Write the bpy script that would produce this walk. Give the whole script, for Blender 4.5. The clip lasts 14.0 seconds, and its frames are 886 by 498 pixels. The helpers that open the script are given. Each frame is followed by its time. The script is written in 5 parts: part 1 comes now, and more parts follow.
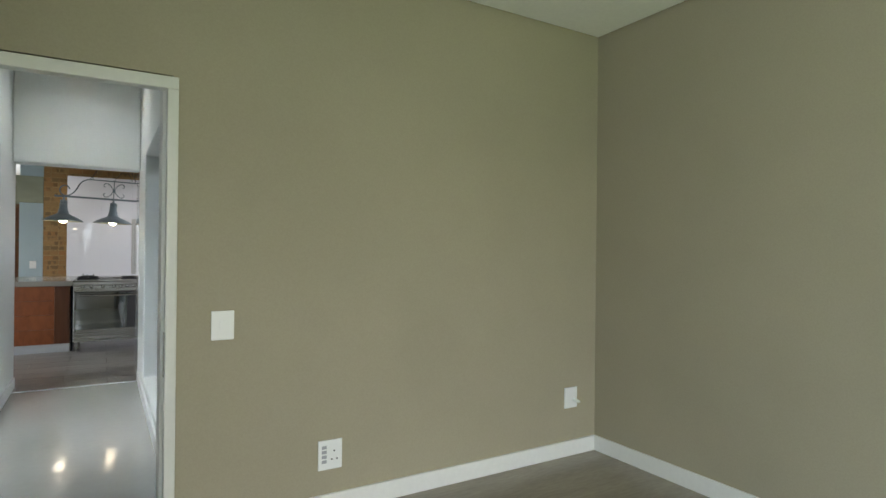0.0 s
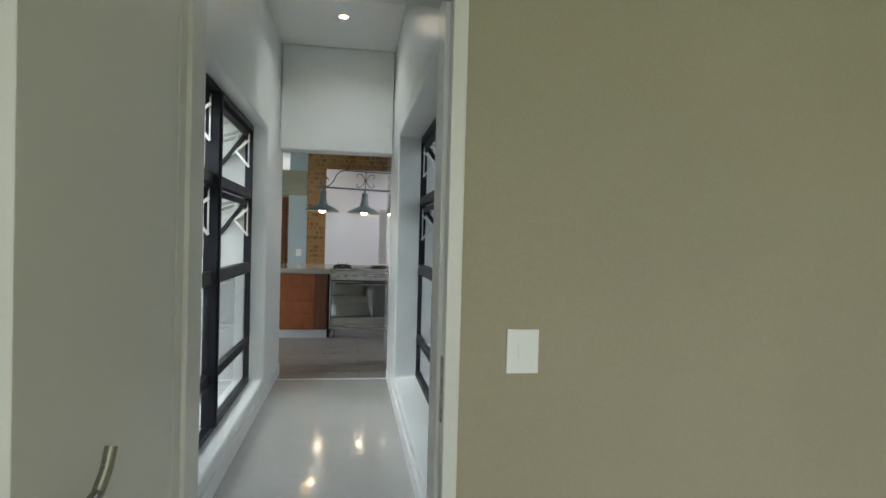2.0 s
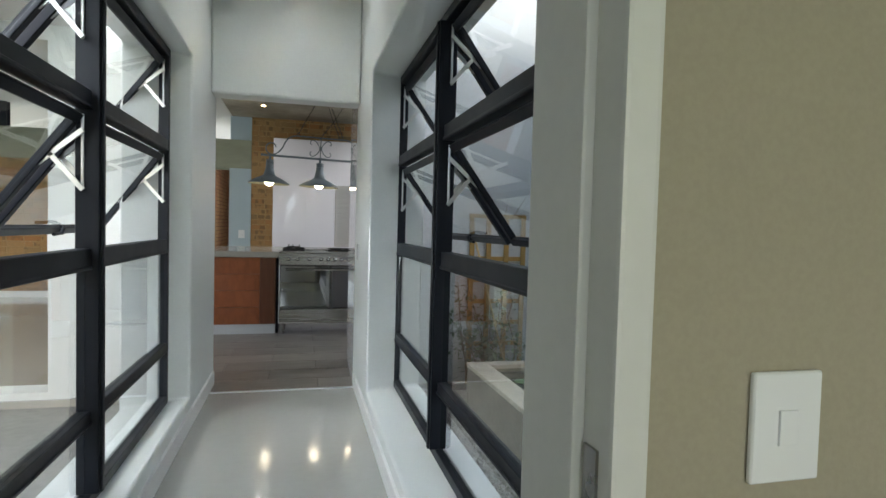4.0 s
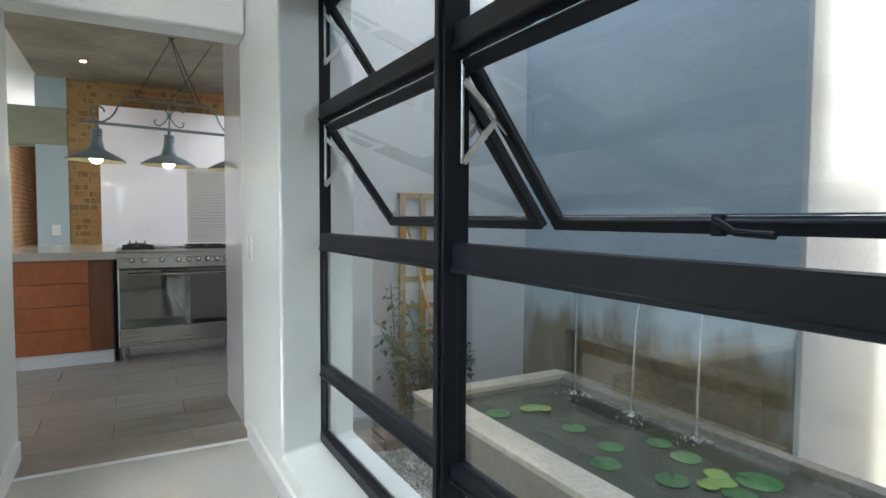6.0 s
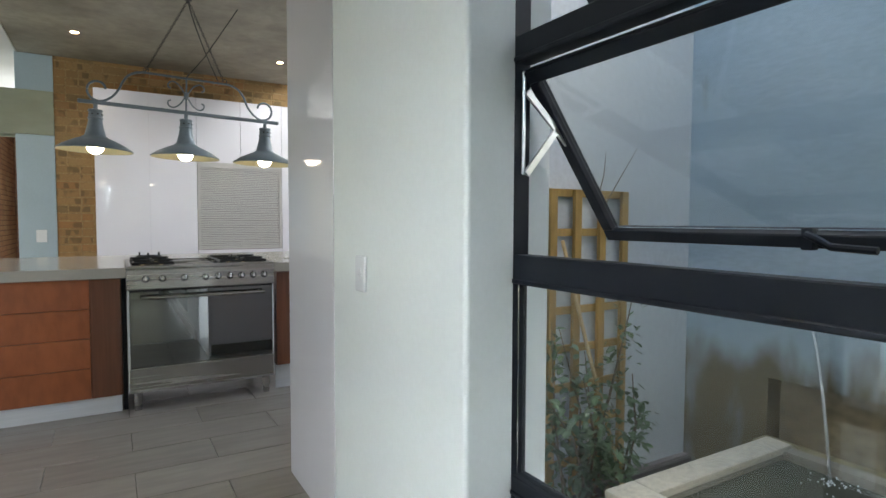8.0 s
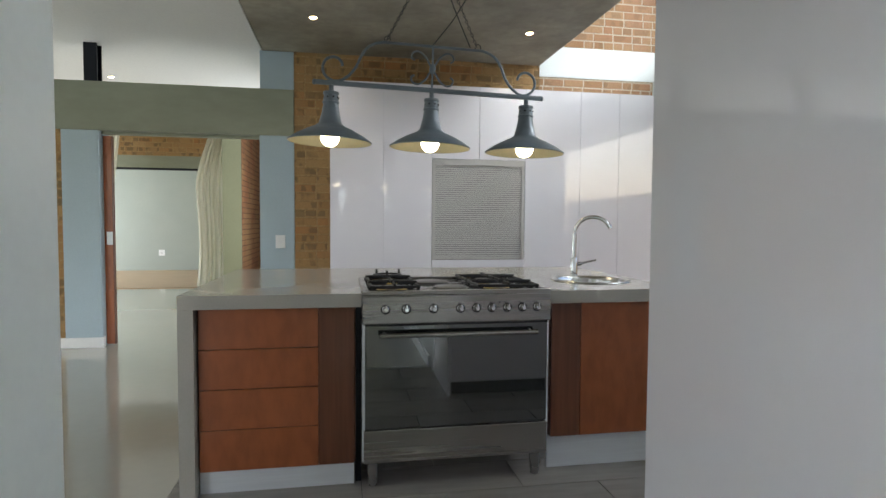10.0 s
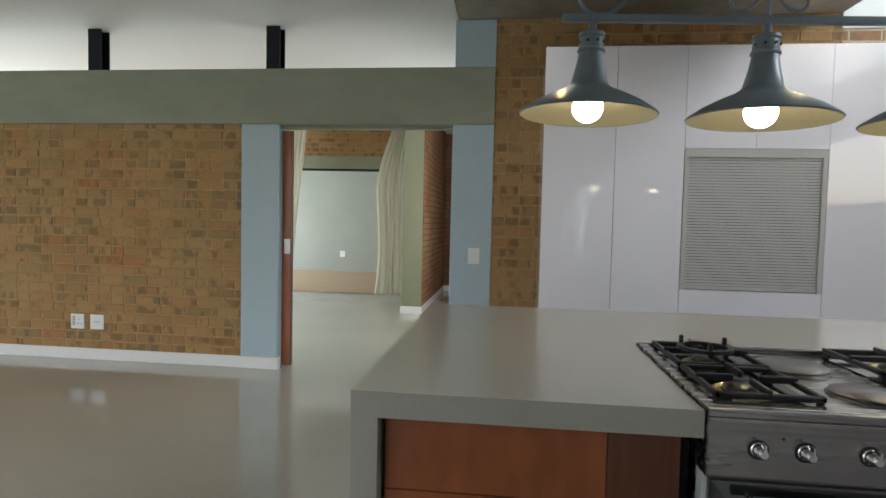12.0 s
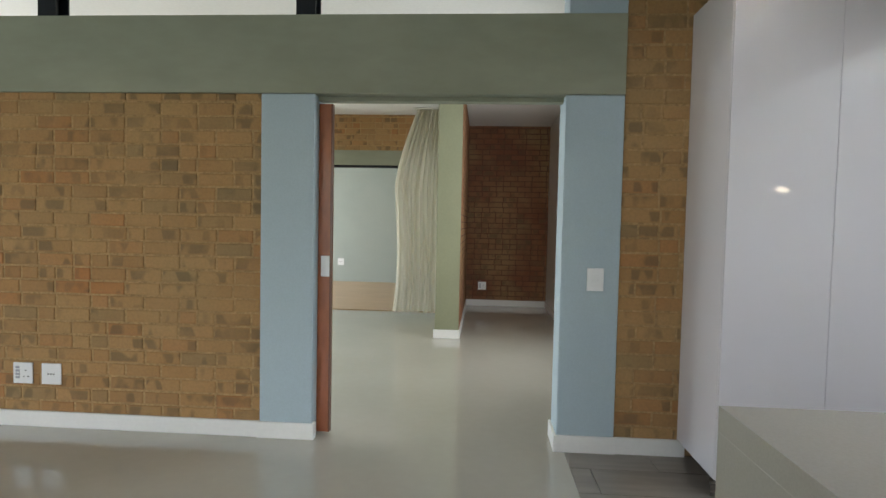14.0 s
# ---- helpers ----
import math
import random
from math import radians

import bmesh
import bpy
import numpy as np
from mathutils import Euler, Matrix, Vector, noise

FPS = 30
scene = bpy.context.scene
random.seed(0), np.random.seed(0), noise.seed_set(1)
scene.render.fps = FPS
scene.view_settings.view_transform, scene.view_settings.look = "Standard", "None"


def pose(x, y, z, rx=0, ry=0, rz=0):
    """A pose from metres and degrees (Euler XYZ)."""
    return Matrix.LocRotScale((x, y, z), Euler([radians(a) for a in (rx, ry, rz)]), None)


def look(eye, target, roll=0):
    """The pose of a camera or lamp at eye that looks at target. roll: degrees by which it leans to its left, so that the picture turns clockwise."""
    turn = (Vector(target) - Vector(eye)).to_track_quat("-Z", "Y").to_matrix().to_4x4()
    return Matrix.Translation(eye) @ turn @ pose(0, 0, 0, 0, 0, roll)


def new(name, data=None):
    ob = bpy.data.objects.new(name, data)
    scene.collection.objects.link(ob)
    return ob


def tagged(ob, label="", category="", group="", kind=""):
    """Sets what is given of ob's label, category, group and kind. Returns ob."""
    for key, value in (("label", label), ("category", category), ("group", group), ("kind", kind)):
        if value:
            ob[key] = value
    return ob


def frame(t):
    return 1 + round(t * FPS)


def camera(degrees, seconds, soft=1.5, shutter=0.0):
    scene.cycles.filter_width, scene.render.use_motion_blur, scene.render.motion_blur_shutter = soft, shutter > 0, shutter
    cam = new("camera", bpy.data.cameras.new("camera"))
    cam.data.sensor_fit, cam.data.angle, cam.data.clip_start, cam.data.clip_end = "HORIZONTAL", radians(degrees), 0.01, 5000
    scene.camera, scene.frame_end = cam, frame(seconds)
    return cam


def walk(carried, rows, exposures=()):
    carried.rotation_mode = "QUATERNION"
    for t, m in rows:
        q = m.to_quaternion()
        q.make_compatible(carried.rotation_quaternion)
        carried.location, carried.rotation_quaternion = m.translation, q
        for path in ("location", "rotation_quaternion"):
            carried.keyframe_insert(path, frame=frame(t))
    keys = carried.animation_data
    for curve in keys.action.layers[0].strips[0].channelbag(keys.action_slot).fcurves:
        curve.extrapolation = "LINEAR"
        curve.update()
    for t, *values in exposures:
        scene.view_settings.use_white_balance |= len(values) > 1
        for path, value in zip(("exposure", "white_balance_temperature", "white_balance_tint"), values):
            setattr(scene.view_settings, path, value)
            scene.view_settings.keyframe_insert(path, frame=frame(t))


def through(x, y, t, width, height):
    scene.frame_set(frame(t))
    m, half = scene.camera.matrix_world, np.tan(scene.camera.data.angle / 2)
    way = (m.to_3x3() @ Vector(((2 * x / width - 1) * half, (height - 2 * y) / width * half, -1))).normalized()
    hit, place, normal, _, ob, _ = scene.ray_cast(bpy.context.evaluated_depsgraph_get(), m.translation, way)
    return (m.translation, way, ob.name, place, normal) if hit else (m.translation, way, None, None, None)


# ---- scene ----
cam = camera(76.2, 14.0)
PATH = [
    (0, (0.435, -0.122, 1.363), (1.467, 1.591, 1.367), 0.6),
    (0.5, (0.434, 0.099, 1.359), (1.236, 1.931, 1.351), 0.9),
    (1, (0.42, 0.379, 1.371), (1.003, 2.292, 1.353), 1.1),
    (1.5, (0.409, 0.685, 1.355), (0.819, 2.642, 1.333), 1.3),
    (2, (0.394, 1.0, 1.336), (0.712, 2.975, 1.305), 1.5),
    (4.5, (0.323, 2.386, 1.22), (0.928, 4.29, 1.129), 1.3),
    (5, (0.298, 2.672, 1.213), (1.042, 4.526, 1.119), 0.9),
    (5.5, (0.246, 2.972, 1.193), (1.114, 4.771, 1.101), 0.6),
    (6, (0.21, 3.286, 1.184), (1.179, 5.033, 1.082), 0.3),
    (6.5, (0.156, 3.625, 1.19), (1.187, 5.335, 1.086), 0.1),
    (7, (0.095, 3.942, 1.196), (1.156, 5.634, 1.091), 0.0),
    (7.5, (0.074, 4.26, 1.203), (1.133, 5.953, 1.1), 0.0),
    (8, (0.039, 4.572, 1.211), (1.051, 6.294, 1.112), 0.2),
    (10.5, (0.021, 6.345, 1.257), (0.192, 8.336, 1.165), 0.6),
    (11, (-0.048, 6.696, 1.279), (-0.023, 8.694, 1.187), 1.0),
    (11.5, (-0.15, 7.018, 1.297), (-0.271, 9.012, 1.201), 1.2),
    (12, (-0.326, 7.299, 1.313), (-0.552, 9.283, 1.216), 1.3),
    (12.5, (-0.656, 7.558, 1.292), (-0.87, 9.544, 1.207), 1.4),
    (13, (-0.861, 7.873, 1.323), (-1.082, 9.859, 1.235), 1.4),
    (13.5, (-1.079, 8.221, 1.342), (-1.282, 10.209, 1.25), 1.3),
    (14, (-1.268, 8.591, 1.346), (-1.405, 10.584, 1.256), 1.2),
]
walk(cam, [(t, look(eye, target, roll)) for t, eye, target, roll in PATH], exposures=((0.0, 1.72), (2.0, 1.6), (4.5, 1.6), (5.5, 1.95), (8.0, 2.0), (10.5, 1.5), (11.5, 1.35), (12.5, 1.4), (14.0, 1.55)))

# ---- world, sun, exposure ----
world = bpy.data.worlds.new("sky")
scene.world = world
world.use_nodes = True
wn = world.node_tree.nodes
sky = wn.new("ShaderNodeTexSky")
sky.sky_type, sky.sun_disc = "NISHITA", False
sky.sun_elevation, sky.sun_rotation = radians(42), radians(168)
sky.air_density, sky.dust_density, sky.ozone_density = 1.0, 3.0, 1.0
wn["Background"].inputs["Strength"].default_value = 0.15
world.node_tree.links.new(sky.outputs[0], wn["Background"].inputs[0])
sun = new("sun", bpy.data.lights.new("sun", "SUN"))
sun.data.energy, sun.data.angle, sun.data.color = 1.4, radians(4), (1.0, 0.95, 0.88)
sun.matrix_world = look((1.55, -7.27, 6.69), (0, 0, 0))


def daylight_lamp(name, at, towards, w, h, watts, color, spread=180):
    """An unseen lamp added for daylight, in an opening or the open air."""
    la = new(name, bpy.data.lights.new(name, "AREA"))
    la.data.shape, la.data.size, la.data.size_y, la.data.energy, la.data.color = "RECTANGLE", w, h, watts, color
    la.data.spread = radians(spread)
    la.matrix_world = look(at, towards)


daylight_lamp("bedroom_sky_light", (2.4, -3.18, 1.75), (2.4, -2.54, 0.90), 1.7, 1.0, 11.5, (0.76, 0.89, 1.0), 125)
daylight_lamp("bedroom_garden_light", (2.4, -3.18, 0.6), (2.4, -2.54, 1.37), 1.7, 1.0, 5.5, (0.68, 1.0, 0.25), 95)
daylight_lamp("bedroom_west_light", (-0.43, -1.6, 1.3), (3.3, -0.4, 0.3), 2.2, 2.0, 22, (0.80, 0.93, 1.0))
daylight_lamp("bedroom_curtain_light", (-0.62, 1.2, 1.35), (1.0, 1.2, 1.3), 1.7, 2.0, 4, (0.88, 0.97, 1.0))
# living room, hall and far room: lamps added in openings out of view
daylight_lamp("living_south_light", (-3.95, 6.52, 1.2), (-3.95, 9.0, 1.0), 5.2, 2.2, 9.5, (0.88, 0.95, 1.0))
daylight_lamp("living_west_light", (-7.45, 9.3, 1.25), (-5.0, 9.3, 1.1), 3.7, 2.2, 7.5, (0.88, 0.95, 1.0))
daylight_lamp("hall_west_light", (-7.45, 14.5, 1.3), (-5.0, 14.5, 1.2), 2.9, 1.9, 42, (0.95, 0.98, 1.0))
daylight_lamp("far_room_light", (-7.45, 19.2, 1.3), (-5.0, 19.2, 1.2), 2.6, 1.9, 48, (0.92, 0.98, 1.0))
daylight_lamp("hall_east_light", (-0.215, 13.9, 1.6), (-1.5, 14.3, 1.5), 1.6, 1.4, 14, (0.95, 0.98, 1.0))
# lamps added in the open air to brighten kitchen, passage and yard
daylight_lamp("patio_fill_light", (5.0, 9.3, 4.35), (3.2, 9.6, 1.2), 4.2, 1.0, 55, (0.88, 0.95, 1.0))
daylight_lamp("court_fill_light", (-2.2, 4.3, 3.3), (0.75, 6.2, 1.0), 2.2, 1.5, 23, (0.92, 0.97, 1.0), 80)
daylight_lamp("yard_fill_light", (1.8, 4.6, 4.1), (1.3, 4.6, 1.0), 2.8, 1.2, 2, (0.88, 0.96, 1.0))


def spot_light(at, watts):
    """The light of one recessed downlight."""
    la = new("downlight_lamp", bpy.data.lights.new("downlight_lamp", "SPOT"))
    la.data.energy, la.data.spot_size, la.data.spot_blend, la.data.shadow_soft_size, la.data.color = watts, radians(150), 0.9, 0.03, (0.95, 0.97, 1.0)
    la.matrix_world = look((at[0], at[1], at[2] - 0.012), (at[0], at[1], 0))


SLAB_LIGHTS = ((-0.214, 10.95, 2.96), (1.70, 10.98, 2.96))
PASSAGE_LIGHTS = ((0.285, 5.67, 3.12),)
for p, watts in zip(SLAB_LIGHTS, (4, 5)):
    spot_light(p, watts)
for p in PASSAGE_LIGHTS:
    spot_light(p, 8)

# ---- materials ----
def material(name, base, rough=0.5, metal=0.0, grain=0.0, grain_scale=40.0, stain=0.0, stain_scale=2.0, bump=0.0, bump_scale=60.0, stretch=(1, 1, 1), alt=None, coat=0.0, spread=0.0):
    """A surface with fine grain, broad stains towards alt, relief, and a tone that differs from piece to piece (spread)."""
    m = bpy.data.materials.new(name)
    m.use_nodes = True
    nt = m.node_tree
    n, l = nt.nodes, nt.links
    b = n["Principled BSDF"]
    b.inputs["Roughness"].default_value, b.inputs["Metallic"].default_value = rough, metal
    b.inputs["Coat Weight"].default_value, b.inputs["Coat Roughness"].default_value = coat, 0.05
    tc = n.new("ShaderNodeTexCoord")
    mp = n.new("ShaderNodeMapping")
    mp.inputs["Scale"].default_value = stretch
    l.new(tc.outputs["Object"], mp.inputs["Vector"])
    where = mp.outputs[0]
    if spread:
        # each piece takes its own stretch of the pattern
        own = n.new("ShaderNodeObjectInfo")
        far = n.new("ShaderNodeVectorMath")
        far.operation = "SCALE"
        far.inputs[0].default_value = (37.0, 53.0, 29.0)
        l.new(own.outputs["Random"], far.inputs["Scale"])
        shift = n.new("ShaderNodeVectorMath")
        l.new(where, shift.inputs[0])
        l.new(far.outputs[0], shift.inputs[1])
        where = shift.outputs[0]
    def noise_at(scale, detail):
        t = n.new("ShaderNodeTexNoise")
        t.inputs["Scale"].default_value, t.inputs["Detail"].default_value = scale, detail
        l.new(where, t.inputs["Vector"])
        return t.outputs["Fac"]
    col = n.new("ShaderNodeRGB")
    col.outputs[0].default_value = (*base, 1)
    out = col.outputs[0]
    def mix(kind, fac, a, bb):
        x = n.new("ShaderNodeMix")
        x.data_type, x.blend_type = "RGBA", kind
        if isinstance(fac, float):
            x.inputs["Factor"].default_value = fac
        else:
            l.new(fac, x.inputs["Factor"])
        l.new(a, x.inputs["A"])
        if isinstance(bb, tuple):
            x.inputs["B"].default_value = (*bb, 1)
        else:
            l.new(bb, x.inputs["B"])
        return x.outputs["Result"]
    def ramp(src, lo, hi, p0=0.35, p1=0.65):
        r = n.new("ShaderNodeMapRange")
        r.inputs["From Min"].default_value, r.inputs["From Max"].default_value = p0, p1
        r.inputs["To Min"].default_value, r.inputs["To Max"].default_value = lo, hi
        l.new(src, r.inputs["Value"])
        return r.outputs[0]
    if stain:
        out = mix("MIX", ramp(noise_at(stain_scale, 5), 0.0, stain), out, alt or tuple(c * 0.6 for c in base))
    if grain:
        f = ramp(noise_at(grain_scale, 6), 1 - grain, 1 + grain)
        h = n.new("ShaderNodeHueSaturation")
        l.new(f, h.inputs["Value"])
        l.new(out, h.inputs["Color"])
        out = h.outputs[0]
    if spread:
        oi = n.new("ShaderNodeObjectInfo")
        h = n.new("ShaderNodeHueSaturation")
        l.new(ramp(oi.outputs["Random"], 1 - spread, 1 + spread, 0.0, 1.0), h.inputs["Value"])
        l.new(out, h.inputs["Color"])
        out = h.outputs[0]
    l.new(out, b.inputs["Base Color"])
    if rough > 0.08:
        l.new(ramp(noise_at(stain_scale * 3, 4), rough * 0.93, min(1.0, rough * 1.07)), b.inputs["Roughness"])
    if bump:
        bp = n.new("ShaderNodeBump")
        bp.inputs["Strength"].default_value, bp.inputs["Distance"].default_value = bump, 0.01
        l.new(noise_at(bump_scale, 5), bp.inputs["Height"])
        l.new(bp.outputs[0], b.inputs["Normal"])
    return m


def glowing(name, color, strength):
    m = bpy.data.materials.new(name)
    m.use_nodes = True
    b = m.node_tree.nodes["Principled BSDF"]
    b.inputs["Base Color"].default_value = (*color, 1)
    b.inputs["Emission Color"].default_value = (*color, 1)
    b.inputs["Emission Strength"].default_value = strength
    return m


def glass_material(name, tint=(1, 1, 1), rough=0.0):
    m = bpy.data.materials.new(name)
    m.use_nodes = True
    b = m.node_tree.nodes["Principled BSDF"]
    b.inputs["Base Color"].default_value = (*tint, 1)
    b.inputs["Roughness"].default_value = rough
    b.inputs["IOR"].default_value = 1.45
    b.inputs["Transmission Weight"].default_value = 1.0
    return m


def cloth_material(name, base, through):
    """Woven cloth that lets part of the light through."""
    m = material(name, base, 0.9, grain=0.06, grain_scale=150, stretch=(6, 6, 0.4), bump=0.1, bump_scale=200)
    n, l = m.node_tree.nodes, m.node_tree.links
    t = n.new("ShaderNodeBsdfTranslucent")
    t.inputs["Color"].default_value = (*base, 1)
    x = n.new("ShaderNodeMixShader")
    x.inputs[0].default_value = through
    l.new(n["Principled BSDF"].outputs[0], x.inputs[1])
    l.new(t.outputs[0], x.inputs[2])
    l.new(x.outputs[0], n["Material Output"].inputs["Surface"])
    return m


OLIVE = material("olive_wall_paint", (0.375, 0.337, 0.25), 0.75, grain=0.03, grain_scale=120, stain=0.15, stain_scale=1.2, bump=0.05, bump_scale=180)
WHITE = material("white_wall_paint", (0.76, 0.79, 0.77), 0.32, grain=0.012, grain_scale=60, stain=0.10, stain_scale=1.5, alt=(0.71, 0.74, 0.72))
CEIL = material("white_ceiling_paint", (0.8, 0.8, 0.78), 0.7, grain=0.02, stain=0.08, stain_scale=0.8, alt=(0.72, 0.72, 0.7))
TRIM = material("white_gloss_trim", (0.80, 0.80, 0.79), 0.35, grain=0.015, stain=0.03)
CREAM = material("cream_door_frame_paint", (0.69, 0.69, 0.66), 0.35, grain=0.015, stain=0.04)
DOORW = material("white_door_paint", (0.70, 0.70, 0.66), 0.38)
WOODFLOOR = material("brown_floor_screed", (0.29, 0.255, 0.205), 0.3, grain=0.12, grain_scale=24, stain=0.6, stain_scale=3, alt=(0.19, 0.165, 0.13), stretch=(0.6, 2.5, 1))
SCREED = material("polished_beige_screed", (0.43, 0.41, 0.355), 0.12, grain=0.012, grain_scale=14, stain=0.35, stain_scale=1.1, alt=(0.37, 0.35, 0.30), coat=0.35)
SCREEDPALE = material("polished_pale_grey_screed", (0.48, 0.48, 0.445), 0.14, grain=0.012, grain_scale=20, stain=0.3, stain_scale=1.4, alt=(0.42, 0.42, 0.385), coat=0.3)
TILE = material("grey_brown_floor_tile", (0.25, 0.225, 0.20), 0.30, grain=0.10, grain_scale=9, stain=0.45, stain_scale=1.8, alt=(0.185, 0.163, 0.143), stretch=(0.45, 2.6, 1), spread=0.07)
GROUT = material("dark_floor_grout", (0.10, 0.09, 0.08), 0.8, grain=0.1)
BLUE = material("pale_blue_wall_paint", (0.42, 0.52, 0.58), 0.6, grain=0.03, grain_scale=90, stain=0.12, stain_scale=1.5, bump=0.05, bump_scale=60)
GREYGREEN = material("grey_green_wall_paint", (0.36, 0.40, 0.37), 0.55, grain=0.03, stain=0.35, stain_scale=1.6, alt=(0.29, 0.33, 0.31), bump=0.05)
SAGE = material("sage_green_wall_paint", (0.25, 0.26, 0.165), 0.6, grain=0.03, stain=0.15, bump=0.05)
CONCRETE = material("grey_green_plastered_concrete", (0.31, 0.325, 0.245), 0.6, grain=0.035, grain_scale=12, stain=0.6, stain_scale=2.2, alt=(0.235, 0.25, 0.185), bump=0.05, bump_scale=18, stretch=(0.5, 1, 1.2))
SOFFIT = material("raw_concrete_soffit", (0.37, 0.34, 0.275), 0.6, grain=0.12, grain_scale=12, stain=0.85, stain_scale=1.5, alt=(0.21, 0.19, 0.145), bump=0.15, bump_scale=20)
MORTAR = material("brown_mortar", (0.42, 0.27, 0.125), 0.9, grain=0.2, grain_scale=60, stain=0.4, stain_scale=6, bump=0.5, bump_scale=120)
REDMORTAR = material("dark_red_mortar", (0.15, 0.066, 0.04), 0.9, grain=0.2, grain_scale=60, bump=0.4, bump_scale=120)
FARWOOD = material("honey_timber_floor", (0.48, 0.33, 0.20), 0.35, grain=0.15, grain_scale=14, stain=0.4, stain_scale=2, alt=(0.38, 0.24, 0.13), stretch=(0.2, 3, 1))
BLACK = material("charcoal_powder_coat", (0.006, 0.008, 0.013), 0.45, grain=0.05, grain_scale=200)
BLACK.node_tree.nodes["Principled BSDF"].inputs["Specular IOR Level"].default_value = 0.3
GLASS = glass_material("window_glass", (0.95, 0.98, 0.97))
STEEL = material("brushed_steel", (0.38, 0.365, 0.345), 0.27, 1.0, grain=0.08, grain_scale=60, stretch=(0.05, 3, 3), stain=0.25, stain_scale=3)
CHROME = material("chrome", (0.8, 0.8, 0.8), 0.06, 1.0)
GLOSSWHITE = material("white_gloss_lacquer", (0.75, 0.725, 0.765), 0.05, coat=0.5)
QUARTZ = material("beige_engineered_stone", (0.37, 0.345, 0.305), 0.17, grain=0.03, grain_scale=160, stain=0.05, stain_scale=1, coat=0.1)
REDWOOD = material("reddish_hardwood_veneer", (0.30, 0.088, 0.030), 0.30, grain=0.14, grain_scale=16, stain=0.3, stain_scale=2.0, alt=(0.23, 0.062, 0.020), stretch=(1.2, 1, 0.5), coat=0.15, spread=0.06)
DARKWOOD = material("dark_hardwood_veneer", (0.15, 0.052, 0.024), 0.3, grain=0.16, grain_scale=18, stain=0.45, stain_scale=5, alt=(0.09, 0.03, 0.015), stretch=(3, 3, 0.12), coat=0.15)
PLINTH = material("brushed_aluminium_plinth", (0.72, 0.74, 0.76), 0.35, 0.15, grain=0.03, stretch=(0.1, 3, 3))
YARDWALL = material("blue_grey_courtyard_plaster", (0.56, 0.60, 0.62), 0.8, grain=0.05, grain_scale=40, stain=0.6, stain_scale=1.3, alt=(0.47, 0.52, 0.55), bump=0.15, bump_scale=6)
NICHE = material("brown_wet_plaster", (0.27, 0.215, 0.13), 0.45, grain=0.2, grain_scale=18, stain=0.8, stain_scale=2.2, alt=(0.13, 0.10, 0.06), stretch=(1, 1, 1.6))


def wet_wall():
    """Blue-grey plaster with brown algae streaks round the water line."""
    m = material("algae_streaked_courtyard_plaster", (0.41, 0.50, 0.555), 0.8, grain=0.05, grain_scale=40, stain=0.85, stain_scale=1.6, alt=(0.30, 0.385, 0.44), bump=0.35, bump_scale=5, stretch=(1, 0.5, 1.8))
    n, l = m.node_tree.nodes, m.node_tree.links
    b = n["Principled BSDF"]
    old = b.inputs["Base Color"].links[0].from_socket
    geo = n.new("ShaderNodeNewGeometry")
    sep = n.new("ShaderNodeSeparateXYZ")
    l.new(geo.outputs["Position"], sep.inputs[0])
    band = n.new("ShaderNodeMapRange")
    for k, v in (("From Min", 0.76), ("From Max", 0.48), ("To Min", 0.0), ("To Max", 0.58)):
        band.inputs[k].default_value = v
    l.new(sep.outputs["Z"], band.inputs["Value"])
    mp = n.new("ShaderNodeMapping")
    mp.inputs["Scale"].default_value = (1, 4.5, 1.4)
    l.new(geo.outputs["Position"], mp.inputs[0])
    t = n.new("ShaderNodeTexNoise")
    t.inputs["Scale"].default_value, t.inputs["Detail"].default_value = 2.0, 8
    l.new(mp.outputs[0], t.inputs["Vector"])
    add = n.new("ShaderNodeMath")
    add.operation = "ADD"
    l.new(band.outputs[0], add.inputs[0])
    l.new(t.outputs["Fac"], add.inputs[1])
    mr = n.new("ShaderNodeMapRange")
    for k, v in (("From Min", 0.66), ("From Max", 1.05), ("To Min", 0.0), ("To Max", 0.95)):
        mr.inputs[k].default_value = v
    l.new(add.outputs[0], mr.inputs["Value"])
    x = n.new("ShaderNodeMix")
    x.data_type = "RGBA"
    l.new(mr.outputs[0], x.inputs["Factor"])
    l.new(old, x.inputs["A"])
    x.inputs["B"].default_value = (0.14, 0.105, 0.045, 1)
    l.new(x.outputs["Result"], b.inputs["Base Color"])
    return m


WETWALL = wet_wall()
PLASTER = material("troweled_cement_plaster", (0.62, 0.57, 0.46), 0.75, grain=0.12, grain_scale=50, stain=0.4, stain_scale=4, alt=(0.36, 0.32, 0.24), bump=0.25, bump_scale=40)
TROUGH = material("dark_grey_brown_cement", (0.27, 0.245, 0.195), 0.8, grain=0.12, grain_scale=40, stain=0.5, stain_scale=3, alt=(0.17, 0.15, 0.115), bump=0.2, bump_scale=30)
PALEPAVER = material("pale_court_paving", (0.42, 0.40, 0.36), 0.8, grain=0.1, grain_scale=20, stain=0.3, stain_scale=1.5)
PAVER = material("outdoor_paving", (0.33, 0.30, 0.26), 0.8, grain=0.15, grain_scale=30, stain=0.5, stain_scale=2, bump=0.2)
GRASS = material("lawn", (0.07, 0.12, 0.03), 0.9, grain=0.35, grain_scale=30, stain=0.5, stain_scale=0.7, bump=0.6)
COURTWALL = material("grey_court_plaster", (0.36, 0.385, 0.385), 0.8, grain=0.05, stain=0.3, bump=0.2)
COURTPAVE = material("grey_court_paving", (0.27, 0.265, 0.245), 0.8, grain=0.1, grain_scale=20, stain=0.3, stain_scale=1.5)
